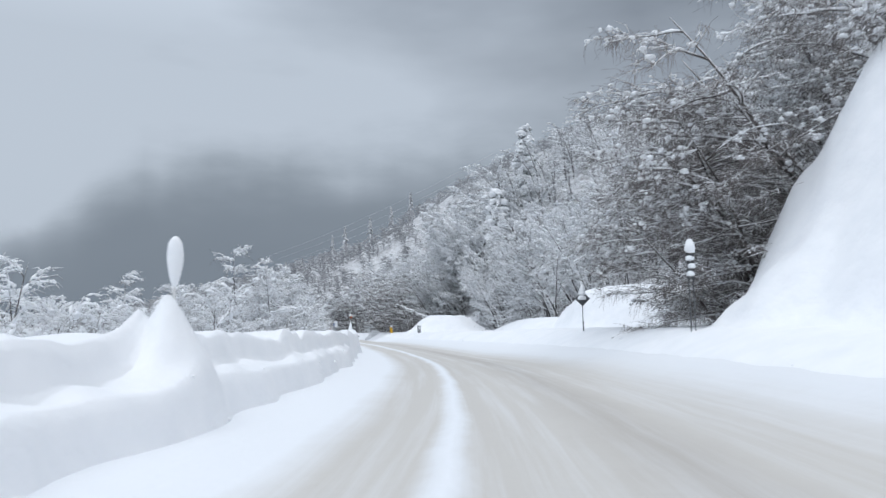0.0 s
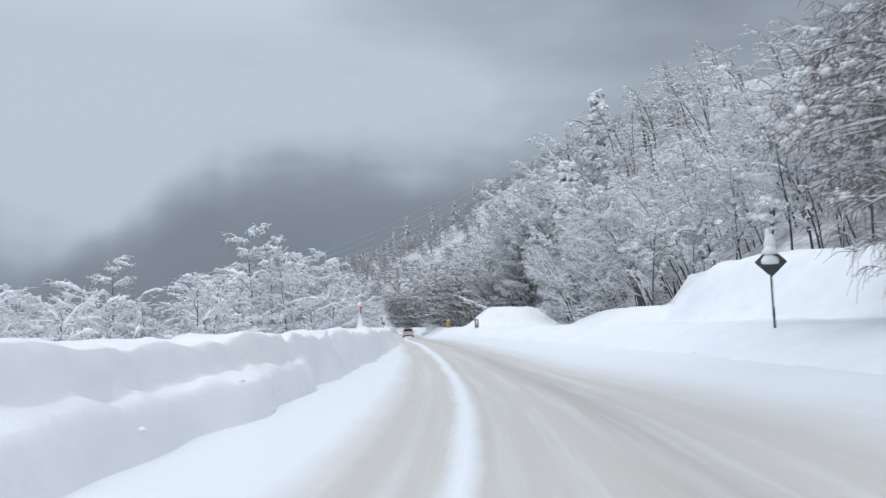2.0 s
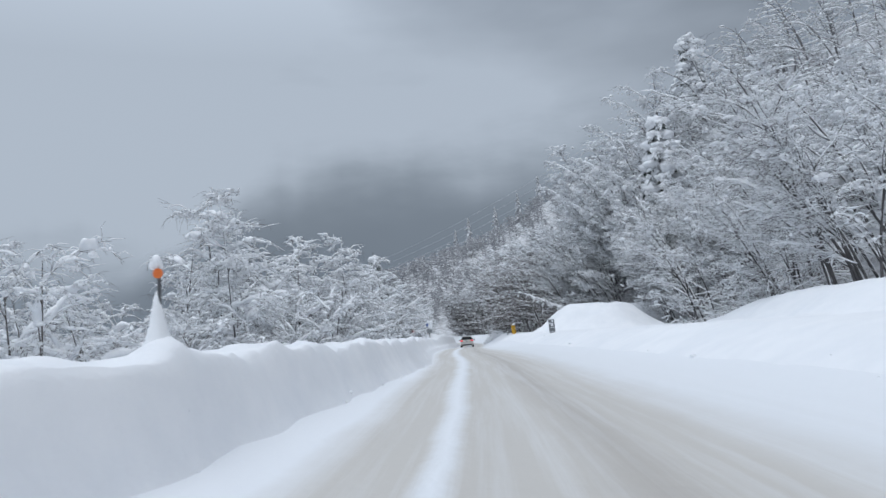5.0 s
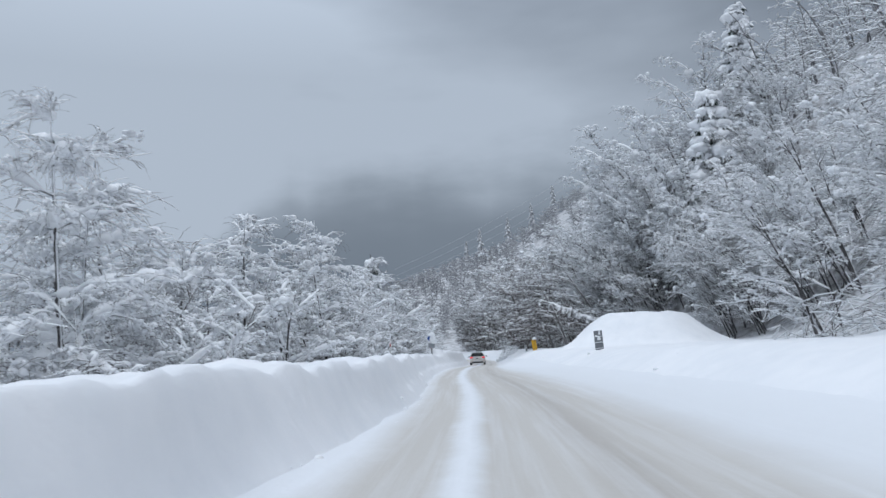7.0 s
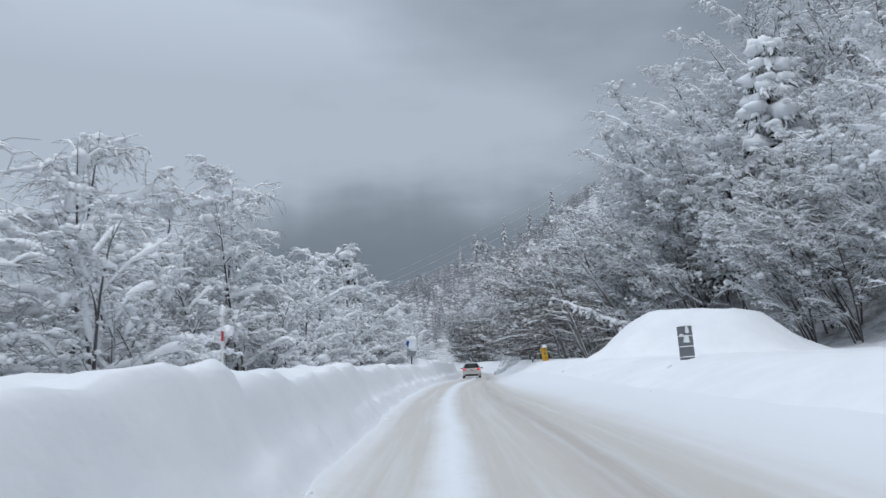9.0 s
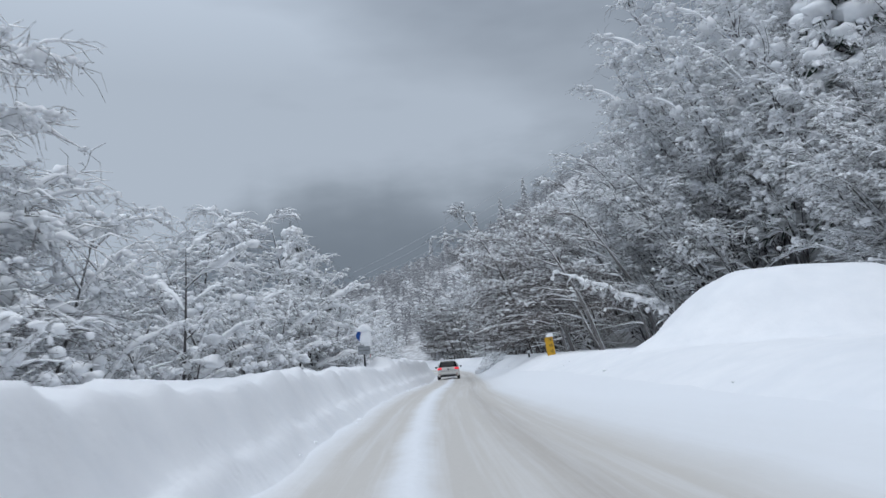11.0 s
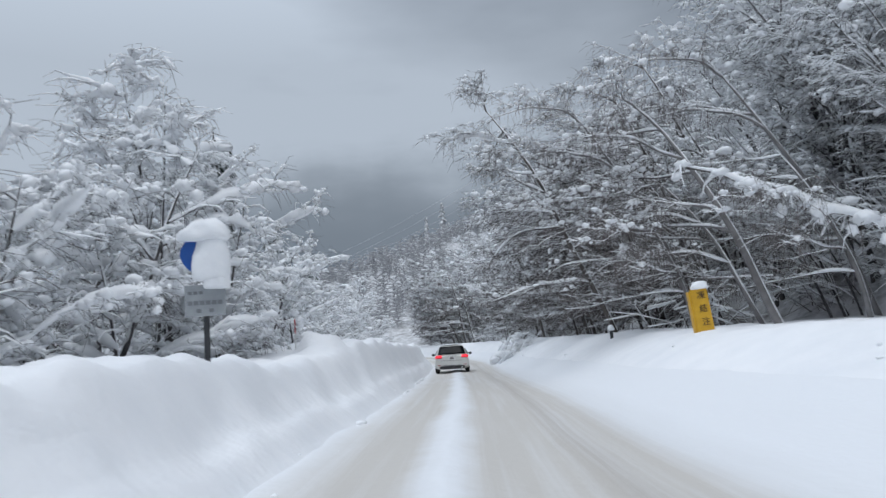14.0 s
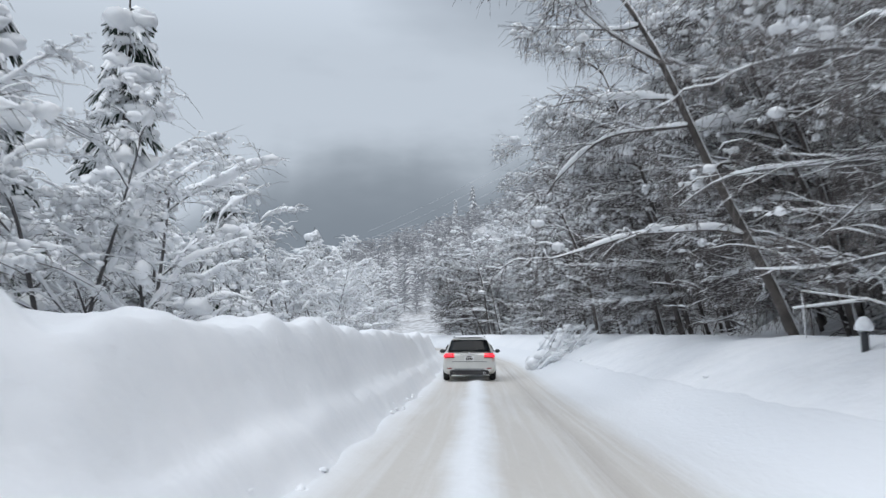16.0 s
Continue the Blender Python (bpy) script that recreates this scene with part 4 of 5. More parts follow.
# ---- woods on the far ridge ----
def far_woods():
    rng = np.random.default_rng(77)
    shapes = []
    for k in range(4):
        dark, white = Bag(), Bag()
        tube(dark, np.array([[0, 0, -1], [0, 0, 2.5], [0.3, 0, 5.2]]), np.array([0.10, 0.08, 0.03]), 3)
        for q in range(26):
            f = 0.10 + 0.85 * q / 26
            b = limb(rng, np.array([0, 0, 5.2 * f]), q * 2.4, rng.uniform(0.2, 1.1), rng.uniform(1.8, 3.6) * (1.05 - 0.3 * f), 0.7, 3)
            tube(dark, b, np.array([0.12, 0.11, 0.06]), 3)
            w = np.array([0.04, 0.09, 0.10]) * rng.uniform(0.1, 1.0)
            ridge_of_snow(white, b + np.array([0, 0, 0.03]), w, w, 3)
        shapes.append([(np.concatenate(g.v), np.concatenate(g.f)) for g in (dark, white)])
    firs = []
    for k in range(2):
        dark, white = Bag(), Bag()
        tube(dark, np.array([[0, 0, -1], [0, 0, 5], [0, 0, 10.6]]), np.array([0.2, 0.15, 0.03]), 3)
        for q in range(40):
            f = 0.12 + 0.88 * q / 40
            b = limb(rng, np.array([0, 0, 11.0 * f]), q * 2.4, 0.0, 2.6 * (1.06 - f) + 0.2, 0.8, 3)
            tube(dark, b, np.array([0.2, 0.34, 0.06]), 3)
            w = np.array([0.18, 0.42, 0.18]) * rng.uniform(0.6, 1.3)
            ridge_of_snow(white, b + np.array([0, 0, 0.2]), w, w * 0.6, 3)
        firs.append([(np.concatenate(g.v), np.concatenate(g.f)) for g in (dark, white)])
    wood, snow = Bag(), Bag()

    def put(shape, x, y, size):
        a = rng.random() * 6.28
        m = np.array([[math.cos(a), -math.sin(a), 0], [math.sin(a), math.cos(a), 0], [0, 0, 1]]) * size
        at = np.array([x, y, float(ground(x, y))])
        for bag, (v, f) in zip((wood, snow), shape):
            bag.add(v @ m.T + at, f)

    for k in range(1300):
        y = rng.uniform(222, 425)
        x = float(lane(min(y, 280))) + rng.uniform(-100, 150)
        if abs(x - float(lane(y))) < 8 and y < 250:
            continue
        put(shapes[k % 4], x, y, rng.uniform(0.8, 1.3))
    for k, (x, size) in enumerate(((-28, 1.65), (-38.5, 1.58), (-50, 1.72), (-63.5, 1.75), (-70.3, 1.45), (-95.5, 0.9))):
        put(firs[k % 2], x, 412, size)
    top = tagged(new("far_woods"), "snowy mixed woods on the ridge that closes the valley", "woods", kind="stuff")
    for bag, name, mat in ((wood, "branches", HAZED_WOODS), (snow, "snow_cover", LOAD)):
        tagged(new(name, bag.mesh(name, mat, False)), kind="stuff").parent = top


far_woods()


# ---- mountains in cloud, far behind: self-lit shells in haze colours ----
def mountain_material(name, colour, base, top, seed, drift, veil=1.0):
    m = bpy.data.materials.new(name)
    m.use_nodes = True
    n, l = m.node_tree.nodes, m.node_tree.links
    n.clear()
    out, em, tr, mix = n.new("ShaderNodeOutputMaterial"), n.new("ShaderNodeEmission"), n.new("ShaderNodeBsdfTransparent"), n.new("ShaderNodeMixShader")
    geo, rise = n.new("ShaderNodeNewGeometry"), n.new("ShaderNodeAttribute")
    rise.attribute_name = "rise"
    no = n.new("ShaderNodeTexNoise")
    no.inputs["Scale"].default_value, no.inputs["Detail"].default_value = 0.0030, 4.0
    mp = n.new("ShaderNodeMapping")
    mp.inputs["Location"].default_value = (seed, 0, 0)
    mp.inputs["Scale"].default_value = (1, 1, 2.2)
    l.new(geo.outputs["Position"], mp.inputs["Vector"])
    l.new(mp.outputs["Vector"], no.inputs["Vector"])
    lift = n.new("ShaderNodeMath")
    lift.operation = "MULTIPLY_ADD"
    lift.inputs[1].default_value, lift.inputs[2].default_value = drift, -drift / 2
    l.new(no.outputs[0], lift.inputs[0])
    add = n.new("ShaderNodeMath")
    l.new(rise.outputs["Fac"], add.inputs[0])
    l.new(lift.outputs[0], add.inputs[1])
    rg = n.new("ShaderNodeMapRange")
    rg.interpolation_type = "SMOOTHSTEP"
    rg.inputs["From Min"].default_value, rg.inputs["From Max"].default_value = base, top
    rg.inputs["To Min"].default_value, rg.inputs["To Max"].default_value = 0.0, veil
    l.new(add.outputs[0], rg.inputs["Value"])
    # flat haze tone given off as glow; no sky light falls on it
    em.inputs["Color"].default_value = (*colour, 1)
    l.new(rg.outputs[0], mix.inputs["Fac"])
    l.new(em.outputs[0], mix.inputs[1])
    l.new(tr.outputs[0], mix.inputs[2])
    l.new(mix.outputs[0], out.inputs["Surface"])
    return m


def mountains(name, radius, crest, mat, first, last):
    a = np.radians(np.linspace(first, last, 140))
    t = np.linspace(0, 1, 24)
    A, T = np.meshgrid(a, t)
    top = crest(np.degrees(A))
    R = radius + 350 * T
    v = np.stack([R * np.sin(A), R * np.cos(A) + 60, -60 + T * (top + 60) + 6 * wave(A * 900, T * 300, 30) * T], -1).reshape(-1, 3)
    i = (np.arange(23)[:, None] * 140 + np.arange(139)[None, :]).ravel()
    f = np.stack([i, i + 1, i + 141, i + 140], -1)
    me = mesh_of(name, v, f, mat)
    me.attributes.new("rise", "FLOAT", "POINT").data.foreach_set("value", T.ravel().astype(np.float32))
    return tagged(new(name, me), "self-lit backdrop of dark mountainside, fading to clear as low cloud", "mountains", kind="structure")


def skyline(azimuths, heights, rough):
    return lambda d: np.interp(d, azimuths, heights) + rough * (np.sin(d * 0.9) + 0.6 * np.sin(d * 2.3 + 1) + 0.35 * np.sin(d * 5.1))


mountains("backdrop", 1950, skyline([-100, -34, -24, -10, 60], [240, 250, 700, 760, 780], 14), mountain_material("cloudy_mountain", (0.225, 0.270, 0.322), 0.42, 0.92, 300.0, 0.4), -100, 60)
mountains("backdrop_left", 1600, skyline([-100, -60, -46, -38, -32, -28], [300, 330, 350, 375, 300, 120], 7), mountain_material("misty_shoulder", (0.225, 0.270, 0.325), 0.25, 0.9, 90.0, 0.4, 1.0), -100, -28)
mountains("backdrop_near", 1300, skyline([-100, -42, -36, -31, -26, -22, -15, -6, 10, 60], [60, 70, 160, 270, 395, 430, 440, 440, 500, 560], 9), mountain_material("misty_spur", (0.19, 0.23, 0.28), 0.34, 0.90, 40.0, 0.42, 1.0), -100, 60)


# ---- helpers for man-made things ----
def part(name, bm, mat, parent, label="", smooth=False, kind=""):
    """Links a bmesh as one mesh object under a thing or a part."""
    me = bpy.data.meshes.new(name)
    bmesh.ops.recalc_face_normals(bm, faces=bm.faces)
    bm.to_mesh(me)
    bm.free()
    me.materials.append(mat)
    if smooth:
        me.polygons.foreach_set("use_smooth", np.ones(len(me.polygons), bool))
    ob = new(name, me)
    ob.parent = parent
    return tagged(ob, label, kind=kind)


def box(sx, sy, sz, at=(0, 0, 0), bevel=0.0, turn=None):
    bm = bmesh.new()
    bmesh.ops.create_cube(bm, size=1.0)
    bmesh.ops.scale(bm, vec=(sx, sy, sz), verts=bm.verts)
    if bevel:
        bmesh.ops.bevel(bm, geom=bm.edges[:], offset=bevel, segments=2, affect="EDGES")
    if turn is not None:
        bmesh.ops.transform(bm, matrix=turn, verts=bm.verts)
    bmesh.ops.translate(bm, vec=at, verts=bm.verts)
    return bm


def rod(radius, low, high, sides=12, top=None):
    bm = bmesh.new()
    low, high = Vector(low), Vector(high)
    d = high - low
    bmesh.ops.create_cone(bm, cap_ends=True, segments=sides, radius1=radius, radius2=radius if top is None else top, depth=d.length)
    bmesh.ops.transform(bm, matrix=Matrix.Translation((low + high) / 2) @ d.to_track_quat("Z", "Y").to_matrix().to_4x4(), verts=bm.verts)
    return bm


def plate(outline, thick, at=(0, 0, 0), bevel=0.004):
    """A flat plate in the x-z plane, facing -y."""
    bm = bmesh.new()
    f = bm.faces.new([bm.verts.new((x, 0, z)) for x, z in outline])
    r = bmesh.ops.extrude_face_region(bm, geom=[f])
    bmesh.ops.translate(bm, vec=(0, thick, 0), verts=[v for v in r["geom"] if isinstance(v, bmesh.types.BMVert)])
    if bevel:
        bmesh.ops.bevel(bm, geom=bm.edges[:], offset=bevel, segments=1, affect="EDGES")
    bmesh.ops.translate(bm, vec=at, verts=bm.verts)
    return bm


def heap(sx, sy, sz, at, seed, rough=0.14, sub=3):
    """A lump of settled snow, flat below."""
    bm = bmesh.new()
    bmesh.ops.create_icosphere(bm, subdivisions=sub, radius=1.0)
    for v in bm.verts:
        c = v.co
        k = 1 + rough * float(wave(c.x * 2.1 + seed * 3, c.y * 2.1 + c.z * 1.7, 1.0, seed))
        z = c.z * k
        v.co = (c.x * k * sx, c.y * k * sy, (z if z > -0.35 else -0.35 + (z + 0.35) * 0.15) * sz)
    bmesh.ops.translate(bm, vec=at, verts=bm.verts)
    return bm


def lathe(profile, seed, sides=20):
    """A settled cone of snow from (radius, height) pairs, not quite round."""
    bm = bmesh.new()
    loops = []
    for r, z in profile:
        ring = []
        for k in range(sides):
            a = 2 * math.pi * k / sides
            q = max(r, 0.004) * (1 + 0.12 * float(wave(math.cos(a) * 2, math.sin(a) * 2 + z * 3, 1.0, seed)))
            ring.append(bm.verts.new((q * math.cos(a), q * math.sin(a), z)))
        loops.append(ring)
    for a, b in zip(loops, loops[1:]):
        for k in range(sides):
            bm.faces.new((a[k], a[(k + 1) % sides], b[(k + 1) % sides], b[k]))
    bm.faces.new(loops[-1])
    return bm


def egg(r, h, at):
    """A lump of snow, fuller above than below."""
    bm = bmesh.new()
    bmesh.ops.create_icosphere(bm, subdivisions=3, radius=1.0)
    for v in bm.verts:
        k = r * (0.82 + 0.22 * v.co.z) * (1 + 0.06 * float(wave(v.co.x * 3, v.co.z * 3 + v.co.y, 1.0, 2)))
        v.co = (v.co.x * k, v.co.y * k, v.co.z * h)
    bmesh.ops.translate(bm, vec=at, verts=bm.verts)
    return bm


def lettering(text, size, at, mat, parent, name="character", thick=0.003):
    """Raised characters facing -y, as a mesh."""
    cu = bpy.data.curves.new(name, "FONT")
    cu.body, cu.size, cu.align_x, cu.align_y, cu.extrude = text, size, "CENTER", "CENTER", thick
    tmp = bpy.data.objects.new(name, cu)
    scene.collection.objects.link(tmp)
    me = bpy.data.meshes.new_from_object(tmp.evaluated_get(bpy.context.evaluated_depsgraph_get()))
    bpy.data.objects.remove(tmp)
    me.materials.clear()
    me.materials.append(mat)
    me.transform(Matrix.Translation(at) @ Matrix.Rotation(math.pi / 2, 4, "X"))
    ob = new(name, me)
    ob.parent = parent
    return ob


def stand(name, x, y, z, turn, label, category, group=""):
    top = tagged(new(name), label, category, group)
    top.matrix_basis = Matrix.Translation((x, y, z)) @ Matrix.Rotation(turn, 4, "Z")
    return top


YELLOW = grainy("yellow_sign_paint", (0.55, 0.30, 0.012), (0.66, 0.38, 0.02), 9.0, 0.45)
INK = plain("black_lettering", (0.03, 0.015, 0.01), 0.6)
SIGN_BLUE = grainy("blue_sign_film", (0.01, 0.07, 0.30), (0.015, 0.10, 0.38), 6.0, 0.4)
SIGN_WHITE = grainy("white_sign_film", (0.25, 0.27, 0.285), (0.35, 0.37, 0.385), 8.0, 0.45)
SIGN_BACK = grainy("grey_sign_back", (0.06, 0.063, 0.068), (0.11, 0.115, 0.12), 10.0, 0.6)
PANEL = grainy("grey_panel_sheet", (0.13, 0.138, 0.15), (0.20, 0.21, 0.225), 7.0, 0.6)
ORANGE = plain("orange_reflector", (0.72, 0.16, 0.03), 0.35)
RED = grainy("red_pole_paint", (0.42, 0.03, 0.03), (0.52, 0.05, 0.045), 9.0, 0.5)
WHITE = grainy("white_pole_paint", (0.68, 0.68, 0.68), (0.8, 0.8, 0.8), 9.0, 0.5)

# ---- yellow warning board ----
top = stand("warning_sign", -9.30, 126.9, 0.78, radians(8), "leaning yellow board with black characters, snow on top, in the bank", "sign")
top.matrix_basis = top.matrix_basis @ Matrix.Rotation(radians(-6), 4, "Y")
board = part("board", box(0.37, 0.05, 1.32, (0, 0, 0.61), 0.008), YELLOW, top)
for k, ch in enumerate("凍結注意"):
    lettering(ch, 0.19, (0.03, -0.030, 1.11 - k * 0.295), INK, board)
part("side_panel", box(0.05, 0.20, 1.28, (-0.20, 0.10, 0.60), 0.006), YELLOW, top)
part("post", rod(0.03, (0, 0.08, -0.6), (0, 0.08, 1.2)), STEEL, top)
part("snow_cap", heap(0.20, 0.14, 0.13, (0.05, 0.04, 1.31), 3, 0.3), LOAD, top, "lopsided cap of snow", True)

# ---- route shield and place panel ----
top = stand("route_sign", -16.72, 118.15, 1.0, radians(12), "blue route shield over a grey place panel, half buried in snow", "sign")
part("post", rod(0.038, (0, 0, -0.8), (0, 0, 1.75)), DARK, top, "dark round post")
shield = [(0.29 * math.sin(a) * (1.0 if math.cos(a) > 0 else 1 + 0.25 * math.cos(a)), 0.27 * math.cos(a) + 1.5) for a in np.linspace(0, 2 * math.pi, 24, endpoint=False)]
part("shield", plate(shield, 0.012, (-0.02, -0.05, 0)), SIGN_BLUE, top, "rounded blue route shield")
panel = part("place_panel", plate([(-0.26, 0.72), (0.26, 0.72), (0.26, 1.12), (-0.26, 1.12)], 0.012, (0, -0.05, 0)), SIGN_WHITE, top, "grey-white panel with rows of dark marks")
for k in range(6):
    part("text_bar", box(0.06, 0.004, 0.055, (-0.19 + k * 0.076, -0.053, 0.89)), PANEL, panel)
for k in range(2):
    part("text_bar", box(0.06, 0.004, 0.05, (-0.08 + k * 0.16, -0.053, 0.79)), PANEL, panel)
for k in range(3):
    part("text_bar", box(0.05, 0.004, 0.04, (-0.19 + k * 0.07, -0.053, 1.02)), PANEL, panel)
part("snow_crust", heap(0.25, 0.13, 0.46, (0.09, -0.07, 1.36), 5, 0.2), LOAD, top, "thick snow plastered over the shield", True)
part("snow_cap", heap(0.33, 0.2, 0.20, (0.03, -0.03, 1.76), 6, 0.22), LOAD, top, "domed cap of snow", True)
part("snow_shelf", heap(0.17, 0.11, 0.24, (0.16, -0.06, 1.16), 8, 0.25), LOAD, top, "snow on the panel", True)

# ---- diamond sign seen from behind ----
top = stand("diamond_sign", 7.80, 37.4, 1.2, radians(-6), "dark back of a diamond warning sign capped with snow", "sign")
part("post", rod(0.026, (0, 0, -0.6), (0, 0, 1.5)), SIGN_BACK, top)
part("post_snow", rod(0.012, (0.012, -0.026, 0.3), (0.012, -0.026, 0.95), 8), LOAD, top, "thin line of snow on the post")
part("board", plate([(0, 0.90), (0.31, 1.21), (0, 1.52), (-0.31, 1.21)], 0.012, (0, -0.045, 0)), SIGN_BACK, top, "dark diamond board")
part("rail", box(0.42, 0.03, 0.035, (0, -0.06, 1.14), 0.004), SIGN_BACK, top)
part("rail", box(0.28, 0.03, 0.035, (0, -0.06, 1.34), 0.004), SIGN_BACK, top)
part("snow_crust", heap(0.17, 0.09, 0.14, (-0.02, -0.09, 1.22), 2), LOAD, top, "snow lodged on the ribs", True)
part("snow_crust", heap(0.15, 0.09, 0.12, (-0.01, -0.09, 1.41), 4), LOAD, top, "snow lodged on the ribs", True)
part("snow_cap", heap(0.13, 0.11, 0.20, (0.02, -0.03, 1.58), 9), LOAD, top, "tall cap of snow", True)
part("snow_horn", heap(0.06, 0.06, 0.14, (-0.02, -0.03, 1.77), 11), LOAD, top, "horn of snow", True)

# ---- delineators with snow on their slats ----
def slatted_marker(x, y, z, high, cap, label, wide=0.28):
    top = stand("road_marker", x, y, z, radians(6), label, "road marker")
    for s in (-1, 1):
        part("post", rod(0.018, (s * wide * 0.28, 0, -0.8), (s * wide * 0.28, 0, high)), SIGN_BACK, top)
    for k in range(4):
        h = high - 0.07 - k * 0.21
        part("slat", box(wide, 0.03, 0.06, (0, -0.02, h), 0.005), SIGN_BACK, top)
        part("slat_snow", heap(wide * 0.50, 0.09, 0.10, (0.02 * (-1) ** k, -0.05, h + 0.10), k + x), LOAD, top, "snow on the slat", True)
    if cap:
        part("snow_cap", heap(wide * 0.62, 0.17, 0.24, (0, -0.02, high + 0.13), 4), LOAD, top, "domed snow cap", True)
    return top


slatted_marker(9.25, 26.9, 1.1, 2.1, True, "dark slatted marker post in the trees with snow on each slat", 0.22)
# arrow board in front of the heap
top = stand("chevron_marker", -2.70, 93.2, 0.75, radians(10), "grey panelled marker board, snow crusted on its face", "road marker")
top.matrix_basis = top.matrix_basis @ Matrix.Rotation(radians(-2), 4, "Y")
for k, (h, high) in enumerate(((1.04, 0.25), (0.775, 0.25), (0.51, 0.25), (0.34, 0.06))):
    part("panel", box(0.38, 0.035, high, (0, 0, h), 0.006), PANEL, top)
    if k < 3:
        part("rib_snow", heap(0.19, 0.035, 0.022, (0, -0.02, h - 0.132), h), LOAD, top, "line of snow on the rib", True)
part("post", rod(0.03, (0, 0.05, -0.6), (0, 0.05, 1.1)), STEEL, top)
part("snow_streak", heap(0.05, 0.03, 0.13, (0.055, -0.025, 1.04), 7, 0.3), LOAD, top, "streak of snow", True)
part("snow_streak", heap(0.08, 0.03, 0.13, (0.02, -0.025, 0.80), 9, 0.3), LOAD, top, "streak of snow", True)
part("snow_streak", heap(0.06, 0.03, 0.035, (-0.10, -0.025, 0.94), 5, 0.3), LOAD, top, "streak of snow", True)
part("snow_cap", heap(0.16, 0.06, 0.03, (0, 0, 1.18), 12), LOAD, top, "thin snow cap", True)

# ---- marker poles ----
top = stand("snow_pole", -0.5, 15.3, 1.0, 0, "thin pole with an upright egg of snow on its tip", "marker pole")
part("pole", rod(0.02, (0, 0, -0.5), (0.02, 0, 1.2), 10), WHITE, top)
part("snow_egg", egg(0.12, 0.33, (0.02, 0, 1.12)), LOAD, top, "tall egg of snow", True)

top = stand("snow_pole", -8.42, 79.6, 1.3, 0, "thin red and white snow pole in a cone of snow", "marker pole")
for m, a, b in ((WHITE, -0.6, 0.24), (RED, 0.24, 0.34), (WHITE, 0.34, 0.52)):
    part("band", rod(0.014, (0, 0, a), (0, 0, b), 12), m, top)
part("snow_cap", heap(0.03, 0.03, 0.075, (0, 0, 0.54), 2), LOAD, top, "small snow cap", True)

top = stand("snow_pole", -19.15, 127.55, 1.15, 0, "thin red and white snow pole beside a lump on the bank", "marker pole")
for m, a, b in ((WHITE, -0.9, 0.55), (RED, 0.55, 0.90), (WHITE, 0.90, 0.95)):
    part("band", rod(0.015, (0, 0, a), (0, 0, b), 12), m, top)

top = stand("snow_pole", -3.87, 50.9, 1.2, 0, "slim post with orange reflector in a cone of snow", "marker pole")
part("pole", rod(0.022, (0.02, 0, -0.3), (0.03, 0, 0.97), 10), SIGN_BACK, top)
part("reflector", rod(0.055, (0.035, -0.045, 0.92), (0.035, -0.015, 0.92), 18), ORANGE, top, "round orange reflector")
part("snow_cone", lathe([(0.30, -0.12), (0.21, 0.02), (0.145, 0.16), (0.09, 0.34), (0.06, 0.5), (0.035, 0.66), (0.0, 0.74)], 4), LOAD, top, "slender cone of snow round the post", True)
part("snow_cap", heap(0.075, 0.07, 0.11, (-0.02, 0.03, 1.02), 5, 0.25), LOAD, top, "lopsided cap of snow", True)

top = stand("marker_post", -11.1, 134.7, 0.72, 0, "short dark post with a snow cap behind the bank", "marker post")
part("post", rod(0.05, (0, 0, -0.5), (0, 0, 0.55), 12), DARK, top)
part("snow_cap", heap(0.11, 0.11, 0.13, (0, 0, 0.62), 4), LOAD, top, "round snow cap", True)

# ---- limb bowed down by snow ----
def bowed_limb():
    rng = np.random.default_rng(31)
    t = np.linspace(0, 1, 16)
    key = np.array([[-2.0, 130.7, 1.5], [-2.7, 130.6, 2.5], [-3.7, 130.7, 3.65], [-4.8, 130.8, 3.9], [-6.2, 130.9, 4.5], [-8.8, 131.1, 5.75]])
    p = np.stack([np.interp(t, np.linspace(0, 1, 6), key[:, k]) for k in range(3)], -1) + rng.normal(0, 0.09, (16, 3))
    p = np.vstack([[[-1.7, 131.2, 0.3]], p])
    wood, snow, spray = Bag(), Bag(), Bag()
    tube(wood, p, np.linspace(0.08, 0.03, 17), 6)
    w = 0.10 + 0.16 * rng.random(16)
    w[-4:] *= np.array([0.85, 0.7, 0.45, 0.15])
    ridge_of_snow(snow, p[1:] + np.array([0, 0, 0.03]), w, w * 1.3, 5)
    for k in range(1, 17):
        for q in range(5):
            b = limb(rng, p[k], rng.uniform(0, 6.28), rng.uniform(-0.9, 0.2), rng.uniform(0.4, 1.2), 0.9, 4)
            tube(spray, b, np.linspace(0.014, 0.006, 4), 3)
            if rng.random() < 0.6:
                w = 0.03 + 0.06 * rng.random(4)
                ridge_of_snow(snow, b, w, w * 1.2, 5)
        clump(snow, p[k], rng.uniform(0.12, 0.26), rng, 2)
        clump(snow, p[k] + rng.normal(0, 0.15, 3) - np.array([0, 0, 0.2]), rng.uniform(0.08, 0.16), rng, 2, 1.8)
    return wood.mesh("limb", BARK), spray.mesh("spray", TWIG, False), snow.mesh("snow_cover", LOAD)


tree(bowed_limb(), "young tree bowed to the ground under a thick roll of snow", "tree", name="bowed_sapling")


